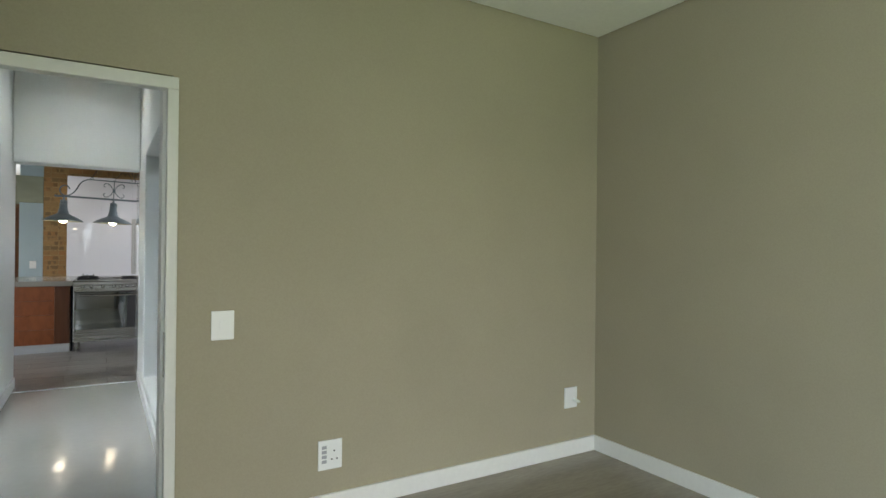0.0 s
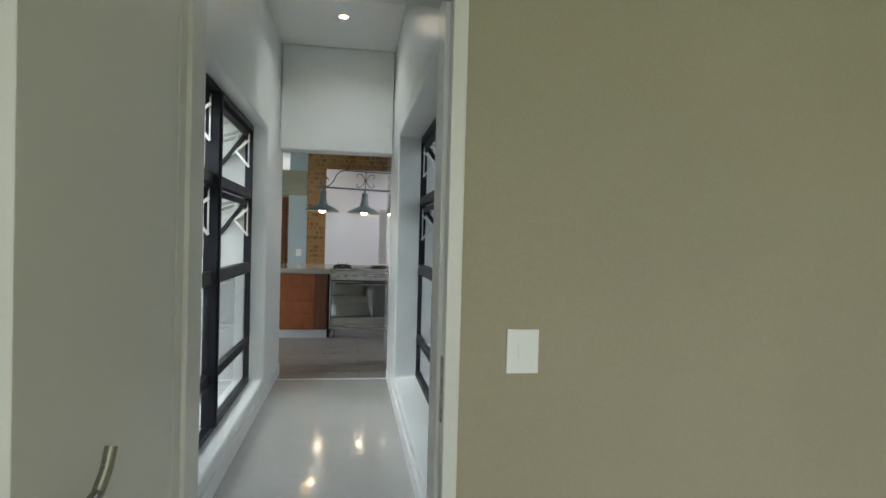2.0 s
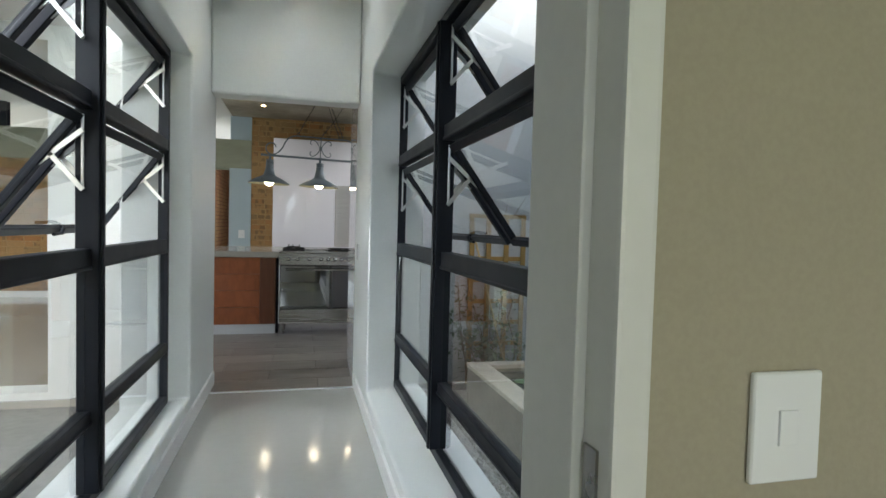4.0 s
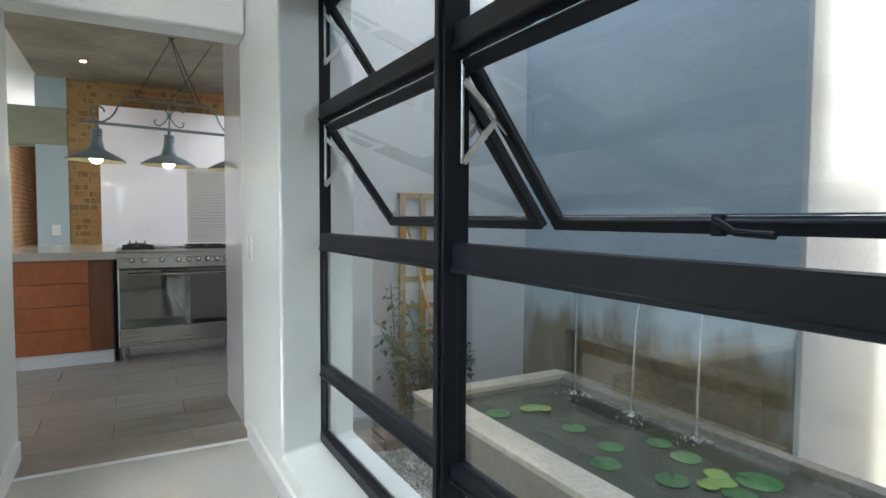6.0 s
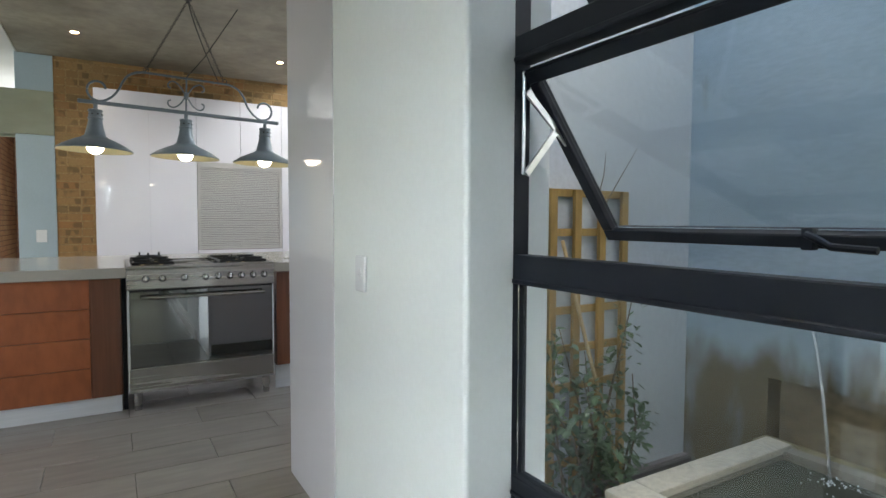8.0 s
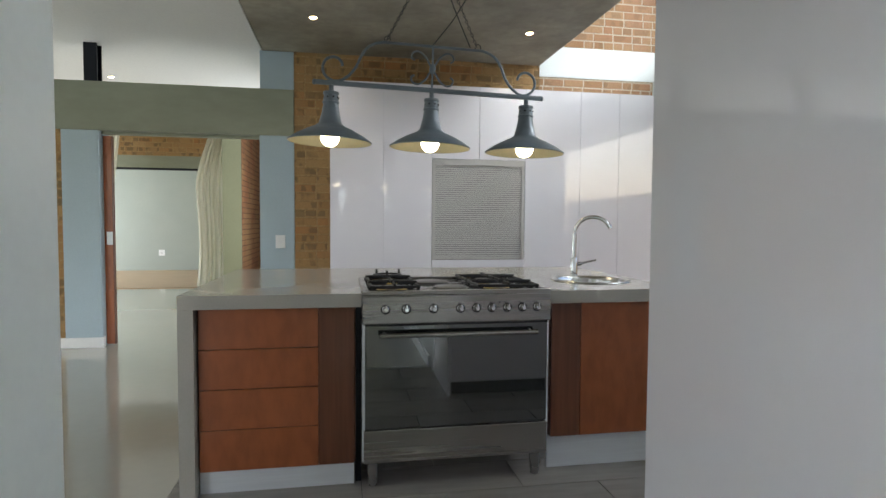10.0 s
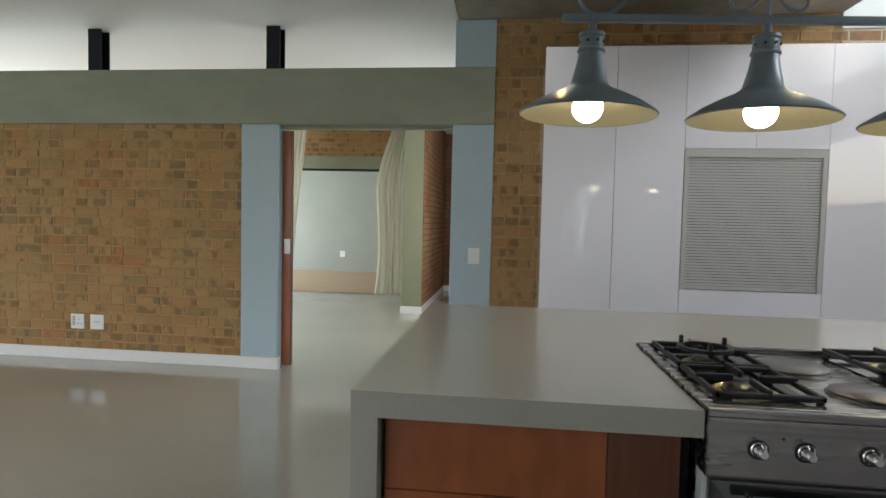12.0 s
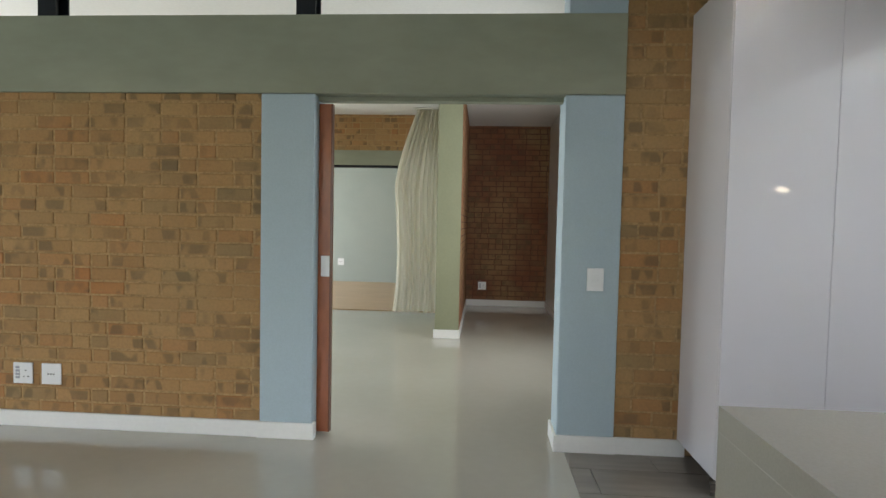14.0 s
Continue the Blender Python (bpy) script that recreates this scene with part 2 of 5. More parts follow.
EXTERIOR = material("pale_outer_wall", (0.56, 0.57, 0.55), 0.8, grain=0.05, stain=0.3, bump=0.2)


# ---- building helpers ----
def mesh_of(name, bm, mat):
    me = bpy.data.meshes.new(name)
    bm.to_mesh(me)
    bm.free()
    if mat:
        me.materials.append(mat)
    return me


def part(name, bm, mat, parent=None, label=""):
    """Links a bmesh as one mesh object, under a thing or a part."""
    ob = new(name, mesh_of(name, bm, mat))
    if parent:
        ob.parent = parent
    if label:
        ob["label"] = label
    return ob


def smooth(ob, angle=40):
    me = ob.data
    me.polygons.foreach_set("use_smooth", [True] * len(me.polygons))
    me.set_sharp_from_angle(angle=radians(angle))
    return ob


def thing(name, label, category, at=(0, 0, 0), turn=0, group="", kind=""):
    ob = new(name)
    ob.empty_display_size = 0.1
    ob.matrix_basis = pose(*at, 0, 0, turn)
    return tagged(ob, label, category, group, kind)


def box(bm, lo, hi, bevel=0.0, seg=2):
    made = bmesh.ops.create_cube(bm, size=1.0, matrix=Matrix.Translation([(a + b) / 2 for a, b in zip(lo, hi)]) @ Matrix.Diagonal([b - a for a, b in zip(lo, hi)] + [1]))
    if bevel:
        es = list({e for v in made["verts"] for e in v.link_edges})
        bmesh.ops.bevel(bm, geom=es, offset=bevel, segments=seg, affect="EDGES", profile=0.7)
    return bm


def boxes(*specs, bevel=0.0):
    bm = bmesh.new()
    for lo, hi in specs:
        box(bm, lo, hi, bevel)
    return bm


def lathe(bm, profile, steps=32, at=(0, 0, 0), axis="z", closed=False, cap=True):
    """Turns (radius, height) pairs about an axis."""
    rings = []
    for r, h in profile:
        ring = []
        for i in range(steps):
            a = 2 * math.pi * i / steps
            p = (r * math.cos(a), r * math.sin(a), h)
            p = {"z": p, "y": (p[0], p[2], p[1]), "x": (p[2], p[0], p[1])}[axis]
            ring.append(bm.verts.new([p[k] + at[k] for k in range(3)]))
        rings.append(ring)
    for a, b in zip(rings, rings[1:]):
        for i in range(steps):
            j = (i + 1) % steps
            bm.faces.new((a[i], a[j], b[j], b[i]))
    if cap and profile[0][0] > 1e-4 and not closed:
        bm.faces.new(rings[0])
    if cap and profile[-1][0] > 1e-4 and not closed:
        bm.faces.new(rings[-1])
    if closed:
        for i in range(steps):
            j = (i + 1) % steps
            bm.faces.new((rings[-1][i], rings[-1][j], rings[0][j], rings[0][i]))
    bmesh.ops.recalc_face_normals(bm, faces=bm.faces)
    return bm


def tube(bm, pts, r, steps=10, taper=None):
    """A round bar along a line of points."""
    pts = [Vector(p) for p in pts]
    rings = []
    up = Vector((0, 0, 1))
    for i, p in enumerate(pts):
        d = (pts[min(i + 1, len(pts) - 1)] - pts[max(i - 1, 0)]).normalized()
        side = d.cross(up)
        if side.length < 0.05:
            side = d.cross(Vector((1, 0.3, 0)))
        side.normalize()
        v = side.cross(d)
        rr = r if taper is None else r + (taper - r) * i / (len(pts) - 1)
        rings.append([bm.verts.new(p + rr * (math.cos(2 * math.pi * k / steps) * side + math.sin(2 * math.pi * k / steps) * v)) for k in range(steps)])
    for a, b in zip(rings, rings[1:]):
        for k in range(steps):
            bm.faces.new((a[k], a[(k + 1) % steps], b[(k + 1) % steps], b[k]))
    bm.faces.new(rings[0])
    bm.faces.new(rings[-1])
    bmesh.ops.recalc_face_normals(bm, faces=bm.faces)
    return bm


def flowing(pts, n=6):
    """A smooth line through the given points."""
    pts = [Vector(q) for q in pts]
    out = []
    for i in range(len(pts) - 1):
        a, b, c, d = pts[max(i - 1, 0)], pts[i], pts[i + 1], pts[min(i + 2, len(pts) - 1)]
        for k in range(n):
            t = k / n
            out.append(0.5 * (2 * b + (c - a) * t + (2 * a - 5 * b + 4 * c - d) * t * t + (3 * b - a - 3 * c + d) * t ** 3))
    return out + [pts[-1]]


def setting(name, bm, mat, label="", category=""):
    return tagged(part(name, bm, mat), label or name.replace("_", " "), category or name.split("_")[0], kind="structure")


def wall(name, axis, at, thick, a0, a1, z0, z1, mat, holes=(), label="", soft=0.0, splay=None):
    """A wall in the plane axis = at (its near face), thick towards the sign of thick, from a0 to a1, with holes (a0, a1, z0, z1) through it."""
    cuts_a = sorted({a0, a1, *[h[0] for h in holes], *[h[1] for h in holes]})
    cuts_z = sorted({z0, z1, *[h[2] for h in holes], *[h[3] for h in holes]})
    lo, hi = sorted((at, at + thick))
    na, nz = len(cuts_a) - 1, len(cuts_z) - 1
    solid = [[not any(h[0] < (cuts_a[i] + cuts_a[i + 1]) / 2 < h[1] and h[2] < (cuts_z[k] + cuts_z[k + 1]) / 2 < h[3] for h in holes) for k in range(nz)] for i in range(na)]
    bm = bmesh.new()
    verts = {}
    def v(i, k, side):
        key = (i, k, side)
        if key not in verts:
            near = side == (thick < 0)
            edge = 0 < k < nz and splay and near and splay.get(cuts_a[i]) or cuts_a[i]
            p = (hi if side else lo, edge) if axis == "x" else (cuts_a[i], hi if side else lo)
            verts[key] = bm.verts.new((*p, cuts_z[k]))
        return verts[key]
    for i in range(na):
        for k in range(nz):
            if not solid[i][k]:
                continue
            for s in (0, 1):
                bm.faces.new((v(i, k, s), v(i + 1, k, s), v(i + 1, k + 1, s), v(i, k + 1, s)))
            for di, dk, p, q in ((-1, 0, (i, k), (i, k + 1)), (1, 0, (i + 1, k), (i + 1, k + 1)), (0, -1, (i, k), (i + 1, k)), (0, 1, (i, k + 1), (i + 1, k + 1))):
                ii, kk = i + di, k + dk
                if not (0 <= ii < na and 0 <= kk < nz and solid[ii][kk]):
                    bm.faces.new((v(*p, 0), v(*q, 0), v(*q, 1), v(*p, 1)))
    bmesh.ops.recalc_face_normals(bm, faces=bm.faces)
    if soft:
        es = [e for e in bm.edges if len(e.link_faces) == 2 and e.calc_face_angle(0) > 1.0]
        bmesh.ops.bevel(bm, geom=es, offset=soft, segments=3, affect="EDGES", profile=0.5)
    ob = setting(name, bm, mat, label, "wall")
    return ob

# ---- the large structure ----
# plan: bedroom y < 2.68; passage x -0.31..0.76, y 2.88..6.42; kitchen and living room y 6.6..11.97
DOOR_Y, PASS_L, PASS_R, PASS_END, BRICK_Y, CAB_Y, ISL_Y = 2.68, -0.29, 0.76, 6.42, 11.97, 11.42, 8.57
WIN = (3.52, 5.83, 0.17, 2.2)

# bedroom
setting("floor_bedroom", boxes(((-0.65, -3.45, -0.1), (3.6, 2.78, 0.0))), WOODFLOOR, "brown polished bedroom floor", "floor")
wall("wall_bedroom_north", "y", DOOR_Y, 0.2, -0.65, 3.6, 0, 2.90, OLIVE, [(-0.11, 0.70, 0, 2.135)], "olive painted bedroom wall with a doorway")
wall("wall_bedroom_east", "x", 3.36, 0.24, -3.2, DOOR_Y, 0, 2.90, OLIVE, label="olive painted bedroom side wall")
wall("wall_bedroom_west", "x", -0.45, -0.2, -3.2, DOOR_Y, 0, 2.90, OLIVE, [(-2.7, -0.5, 0.3, 2.3), (0.3, 2.1, 0.3, 2.4)], label="olive painted bedroom side wall")
wall("wall_bedroom_south", "y", -3.2, -0.25, -0.65, 3.6, 0, 2.90, OLIVE, [(1.5, 3.3, 0.05, 2.3)], "bedroom wall with a wide garden opening")
setting("ceiling_bedroom", boxes(((-0.436, -3.186, 2.84), (3.346, 2.666, 2.90)), ((-0.65, -3.45, 2.90), (3.6, 2.68, 2.98))), CEIL, "flat white bedroom ceiling", "ceiling")

# passage
setting("floor_passage", boxes(((-0.6, 2.78, -0.1), (1.1, 6.40, 0.0))), SCREEDPALE, "polished beige screed passage floor", "floor")
wall("wall_passage_west", "x", PASS_L, -0.34, 2.88, 6.70, 0, 3.12, WHITE, [(3.3, 5.56, 0.17, 2.2)], "white plastered passage wall with a deep window reveal", soft=0.015, splay={3.3: 3.45, 5.56: 5.74})
wall("wall_passage_east", "x", PASS_R, 0.38, 2.88, 6.62, 0, 3.12, WHITE, [WIN], "white plastered passage wall with a deep window reveal", soft=0.015, splay={3.52: 2.96, 5.83: 5.69})
wall("wall_passage_north", "y", PASS_END, 0.2, PASS_L, PASS_R, 2.14, 3.12, WHITE, label="white plastered wall above the kitchen opening", soft=0.02)
setting("ceiling_passage", boxes(((-0.6, 2.68, 3.12), (1.1, 6.62, 3.24))), CEIL, "flat white passage ceiling", "ceiling")
wall("wall_passage_south", "y", 2.88, -0.2, -0.6, 1.1, 2.98, 3.24, WHITE, label="white wall head above the bedroom door")

# kitchen and living room
setting("floor_kitchen_base", boxes(((-0.75, 6.40, -0.1), (3.95, BRICK_Y + 0.2, -0.012))), GROUT, "grey grout bed under the kitchen tiles", "floor")
setting("floor_living", boxes(((-7.5, 6.40, -0.1), (-0.75, 19.0, 0.0)), ((-0.75, BRICK_Y + 0.2, -0.1), (4, 19.0, 0.0))), SCREED, "polished beige screed living room floor", "floor")
setting("floor_wood_far", boxes(((-7.5, 17.05, 0.0), (-1.72, 21.4, 0.012))), FARWOOD, "brown timber floor of the far room", "floor")
wall("wall_brick_west", "y", BRICK_Y + 0.005, 0.2, -7.5, -2.62, 0, 2.11, MORTAR, label="exposed brown face brick wall")
setting("pier_west", boxes(((-2.62, BRICK_Y - 0.012, 0), (-2.29, BRICK_Y + 0.24, 2.11)), bevel=0.012), BLUE, "pale blue plastered pier beside the doorway", "pier")
setting("pier_east", boxes(((-0.80, BRICK_Y - 0.012, 0), (-0.46, BRICK_Y + 0.24, 2.11)), bevel=0.012), BLUE, "pale blue plastered pier beside the doorway", "pier")
setting("pier_upper", boxes(((-0.79, BRICK_Y - 0.005, 2.575), (-0.46, BRICK_Y + 0.24, 2.954))), BLUE, "pale blue plastered upper pier", "pier")
setting("beam_doorway", boxes(((-7.5, BRICK_Y - 0.02, 2.11), (-0.46, BRICK_Y + 0.25, 2.575)), bevel=0.008), CONCRETE, "grey-green plastered concrete beam", "beam")
wall("wall_brick_kitchen", "y", BRICK_Y + 0.005, 0.2, -0.46, 3.62, 0, 4.6, MORTAR, label="exposed brown face brick kitchen wall")
setting("slab_soffit", boxes(((-0.77, 6.62, 2.96), (2.15, BRICK_Y + 0.3, 3.2)), bevel=0.01), SOFFIT, "raw stained concrete slab over the kitchen", "ceiling")
setting("ceiling_living", boxes(((-7.5, 6.62, 2.955), (-0.772, 19.0, 3.1)), ((-0.772, BRICK_Y + 0.302, 2.955), (4, 19.0, 3.1))), CEIL, "flat white living room ceiling", "ceiling")
setting("ceiling_high", boxes(((2.15, 6.62, 4.6), (4.2, BRICK_Y + 0.2, 4.7))), CEIL, "high white ceiling beside the slab", "ceiling")
setting("upstand_slab", boxes(((2.03, 6.62, 3.2), (2.15, BRICK_Y, 4.6))), WHITE, "white upstand wall on the slab edge", "wall")
setting("pier_glazing", boxes(((3.62, BRICK_Y - 0.012, 0), (3.98, BRICK_Y + 0.2, 4.6)), ((3.79, 11.67, 0), (3.98, BRICK_Y - 0.012, 2.85)), ((3.83, 11.67, 3.2), (3.98, BRICK_Y - 0.012, 4.6))), WHITE, "white plastered pier beside the glazing", "pier")
setting("beam_glazing", boxes(((3.78, 6.62, 2.85), (4.05, BRICK_Y - 0.012, 3.2)), bevel=0.01), SOFFIT, "grey concrete beam above the glazed doors", "beam")
setting("band_plaster", boxes(((2.15, BRICK_Y - 0.008, 2.845), (3.62, BRICK_Y + 0.004, 3.175)), ((3.5, BRICK_Y - 0.008, 2.40), (3.62, BRICK_Y + 0.004, 2.845)), ((3.255, BRICK_Y - 0.008, 0.0), (3.62, BRICK_Y + 0.004, 2.40))), WHITE, "pale plaster band between brick courses", "wall")
wall("wall_kitchen_south", "y", 6.62, -0.15, 1.14, 4.2, 0, 4.7, WHITE, label="white wall closing the kitchen")
# openings out of view, added to let daylight lamps in
wall("wall_living_west", "x", -7.5, -0.2, 6.4, 21.6, 0, 3.1, WHITE, [(7.4, 11.2, 0.1, 2.4), (13, 16, 0.3, 2.3), (17.9, 20.5, 0.3, 2.3)], "white living room wall with openings added for daylight")
wall("wall_living_south", "y", 6.62, -0.2, -7.5, PASS_L - 0.34, 0, 3.1, WHITE, [(-6.6, -1.3, 0.05, 2.4)], "white living room wall with a wide glazed opening")
wall("wall_far_north", "y", 21.0, 0.2, -7.5, -1.7, 0, 3.1, GREYGREEN, label="grey-green wall of the far room")
setting("beam_far", boxes(((-7.5, 17.03, 2.2), (-1.80, 17.27, 2.42))), CONCRETE, "grey-green concrete beam of the far opening", "beam")
wall("wall_far_brick_gable", "y", 17.05, 0.2, -7.5, -1.80, 2.42, 3.0, MORTAR, label="brown brick wall above the far room opening")
wall("wall_partition_sage", "x", -1.80, 0.28, 15.17, 17.25, 0, 3.0, SAGE, label="sage green plastered partition")
wall("wall_dark_brick", "y", 17.95, 0.2, -1.52, -0.2, 0, 3.0, REDMORTAR, label="dark red brick wall of the back hall")
# hidden opening added so a lamp can light the hall
wall("wall_hall_east", "x", -0.2, 0.2, BRICK_Y + 0.25, 18.2, 0, 3.0, WHITE, [(13.0, 14.8, 0.8, 2.4)], label="white hall wall")
wall("wall_far_east", "x", -1.72, 0.2, 17.25, 21.2, 0, 3.1, GREYGREEN, label="grey-green wall of the far room")
setting("ceiling_far", boxes(((-7.5, 19.0, 3.0), (-0.2, 21.2, 3.1))), CEIL, "white far room ceiling", "ceiling")

# courtyards
setting("ground", boxes(((-60, -60, -0.3), (60, 60, -0.12))), GRASS, "green lawn around the house", "ground")
setting("pavement_east", boxes(((1.02, 2.0, -0.12), (3.2, 6.5, -0.06))), PAVER, "pale gravel and cement courtyard floor", "pavement")
wall("wall_yard_north", "y", 6.45, 0.1, 1.14, 3.4, -0.1, 3.6, YARDWALL, label="pale blue-grey plastered courtyard wall")
setting("niche_back", boxes(((2.73, 4.70, 0.0), (2.79, 6.06, 0.6))), NICHE, "brown algae stained back of the wall niche", "wall")
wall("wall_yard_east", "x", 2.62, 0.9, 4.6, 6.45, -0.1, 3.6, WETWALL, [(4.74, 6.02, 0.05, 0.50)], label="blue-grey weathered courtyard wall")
# unseen wall added to close the yard, kept low to let sun in
wall("wall_yard_far", "x", 3.9, 0.2, 2.9, 4.6, -0.1, 1.1, YARDWALL, label="low unseen wall added to close the courtyard")
wall("wall_court_west", "x", -5.2, -0.2, -3.0, 6.4, -0.1, 2.2, COURTWALL, label="pale garden wall of the west court")
setting("pavement_west", boxes(((-5.2, -3.0, -0.12), (-0.65, 6.42, -0.05))), COURTPAVE, "pale paved west court", "pavement")
# unseen slab, added to stop sun falling through the living room opening
setting("canopy_living", boxes(((-7.2, 4.5, 2.5), (-1.1, 6.42, 2.62))), EXTERIOR, "unseen slab added to shade the living room doors", "canopy")
# assumed patio, paved pale to bounce daylight into the kitchen
setting("pavement_patio", boxes(((3.99, 3.0, -0.12), (9.0, 16.0, -0.04))), PALEPAVER, "pale patio paving added to bounce daylight into the kitchen", "pavement")
# unseen slab, added to keep sun patches off the kitchen cabinets
setting("roof_eaves", boxes(((4.2, 6.62, 4.6), (4.6, 12.2, 4.75))), EXTERIOR, "unseen slab added to shade the high windows", "roof")
# added slab that blocks sun at the glazed doors
setting("canopy_patio", boxes(((4.05, 6.62, 2.9), (4.5, 11.9, 3.05))), EXTERIOR, "slab added to shade the glazed doors", "canopy")
bm = bmesh.new()
low = [bm.verts.new((x, y, 0.172)) for x, y in ((0.762, 2.962), (0.945, 3.505), (1.018, 3.515))]
high = [bm.verts.new((v.co.x, v.co.y, 2.198)) for v in low]
bm.faces.new(low)
bm.faces.new(high)
for i in range(3):
    bm.faces.new((low[i], low[(i + 1) % 3], high[(i + 1) % 3], high[i]))
bmesh.ops.recalc_face_normals(bm, faces=bm.faces)
setting("reveal_passage", bm, WHITE, "white plastered splayed window reveal", "wall")
# thin paler face on the wall end; sunlight is put into its colour
setting("pier_yard", boxes(((2.615, 4.575, -0.1), (3.52, 4.6, 3.6)), bevel=0.006), EXTERIOR, "end of the courtyard wall in a paler sunlit colour", "pier")
setting("rail_far", boxes(((-7.4, 17.04, 2.165), (-1.80, 17.12, 2.2))), BLACK, "black curtain rail under the far beam", "rail")
# unseen block, added to keep sun off the yard walls and passage windows
setting("upper_storey", boxes(((-0.65, -3.45, 2.98), (3.1, 2.88, 6.0))), EXTERIOR, "unseen block added above the bedroom against the sun", "wall")

# ---- windows of the passage ----
def window_unit(name, x, out, y0, y1, mull, label):
    """Charcoal aluminium window: four rows, the two upper ones with top-hung sashes pushed outwards."""
    win = thing(name, label, "window", kind="structure")
    def bx(bm, d0, d1, ya, yb, za, zb, bev=0.003):
        xs = sorted((x + out * d0, x + out * d1))
        return box(bm, (xs[0], ya, za), (xs[1], yb, zb), bev, 1)
    z0, z1, fw = 0.175, 2.195, 0.03
    rows = (0.505, 1.085, 1.655)
    part("window_frame", bx(bx(bx(bx(bmesh.new(), -0.02, 0.035, y0, y1, z0, z0 + 0.045), -0.02, 0.035, y0, y1, z1 - 0.045, z1), -0.02, 0.035, y0, y0 + fw, z0, z1), -0.02, 0.035, y1 - fw, y1, z0, z1), BLACK, win)
    part("mullion", bx(bx(bmesh.new(), -0.045, 0.035, mull - 0.024, mull + 0.024, z0 + 0.045, z1 - 0.045), -0.055, -0.045, mull - 0.012, mull + 0.012, z0 + 0.045, z1 - 0.045), BLACK, win)
    for za, half in zip(rows, (0.026, 0.038, 0.034)):
        for ya, yb in ((y0 + fw, mull - 0.024), (mull + 0.024, y1 - fw)):
            part("transom", bx(bx(bmesh.new(), -0.018, 0.035, ya, yb, za - half, za + half), -0.024, -0.018, ya, yb, za - half, za - half + 0.014), BLACK, win)
    for ya, yb in ((y0 + fw, mull - 0.024), (mull + 0.024, y1 - fw)):
        for za, zb in ((z0 + 0.045, rows[0] - 0.026), (rows[0] + 0.026, rows[1] - 0.042)):
            pane = part("pane", bx(bmesh.new(), 0.0, 0.006, ya, yb, za, zb, 0), GLASS, win)
            pane.visible_shadow = False
        for zt, size in ((rows[2] - 0.052, 0.545), (z1 - 0.06, 0.465)):
            # the sash hangs from its top edge
            def sash_mesh(parts):
                bm = bmesh.new()
                for d0, d1, a, b, c, d in parts:
                    bx(bm, d0, d1, a, b, zt - d, zt - c)
                hinge = Vector((x + out * 0.012, 0, zt))
                bmesh.ops.rotate(bm, verts=bm.verts, cent=hinge, matrix=Matrix.Rotation(-out * radians(36), 3, "Y"))
                return bm
            a, b = ya + 0.006, yb - 0.006
            w = 0.036
            sash = part("sash", sash_mesh([(0.0, 0.034, a, b, 0.0, w), (0.0, 0.034, a, b, size - w, size), (0.0, 0.034, a, a + w, w, size - w), (0.0, 0.034, b - w, b, w, size - w)]), BLACK, win)
            pane = part("pane", sash_mesh([(0.014, 0.02, a + w, b - w, w, size - w)]), GLASS, sash)
            pane.visible_shadow = False
            c, s = math.cos(radians(36)), math.sin(radians(36))
            for e, sg in ((a, 1), (b, -1)):
                ys = e + sg * 0.018 - 0.004
                track = bx(bmesh.new(), 0.004, 0.014, e - 0.006 if sg > 0 else e - 0.003, e + 0.003 if sg > 0 else e + 0.006, zt - 0.27, zt)
                part("stay_track", track, STAY, win, "bright steel friction stay track")
                bm = bmesh.new()
                p0 = Vector((x + out * 0.0, ys, zt - 0.27))
                p1 = Vector((x + out * (0.012 + 0.17 * s), ys, zt - 0.17 * c))
                p2 = Vector((x + out * 0.0, ys, zt - 0.06))
                for q0, q1 in ((p0, p1), (p2, Vector((x + out * (0.012 + 0.24 * s), ys, zt - 0.24 * c)))):
                    d = (q1 - q0).normalized()
                    n = Vector((-d.z, 0, d.x)) * 0.0085
                    o = Vector((0, 0.004, 0))
                    vs = [bm.verts.new(v) for v in (q0 - n - o, q1 - n - o, q1 + n - o, q0 + n - o, q0 - n + o, q1 - n + o, q1 + n + o, q0 + n + o)]
                    for f in ((0, 1, 2, 3), (4, 5, 6, 7), (0, 1, 5, 4), (1, 2, 6, 5), (2, 3, 7, 6), (3, 0, 4, 7)):
                        bm.faces.new([vs[i] for i in f])
                bmesh.ops.recalc_face_normals(bm, faces=bm.faces)
                part("stay_arm", bm, STAY, win, "bright steel friction stay arms")
            # cam handle on the bottom rail
            ym = (a + b) / 2
            hx, hz = x + out * (0.012 + (size - 0.02) * s), zt - (size - 0.02) * c
            bm = bmesh.new()
            box(bm, (hx - 0.012 - out * 0.012, ym - 0.012, hz - 0.025), (hx + 0.012 - out * 0.012, ym + 0.012, hz + 0.022), 0.004)
            tube(bm, [(hx - out * 0.026, ym, hz + 0.008), (hx - out * 0.034, ym - 0.03, hz - 0.004), (hx - out * 0.034, ym - 0.05, hz - 0.016), (hx - out * 0.034, ym - 0.13, hz - 0.02)], 0.008, 8)
            smooth(part("handle", bm, BLACK, sash, "black cam handle"))
    return win


STAY = material("stay_steel", (0.72, 0.72, 0.70), 0.3, 0.85, grain=0.05)
window_unit("window_1", 0.97, 1, 3.46, 5.79, 4.60, "charcoal aluminium window with top-hung sashes pushed open")
window_unit("window_2", -0.41, -1, 3.3, 5.64, 4.42, "charcoal aluminium window with top-hung sashes pushed open")


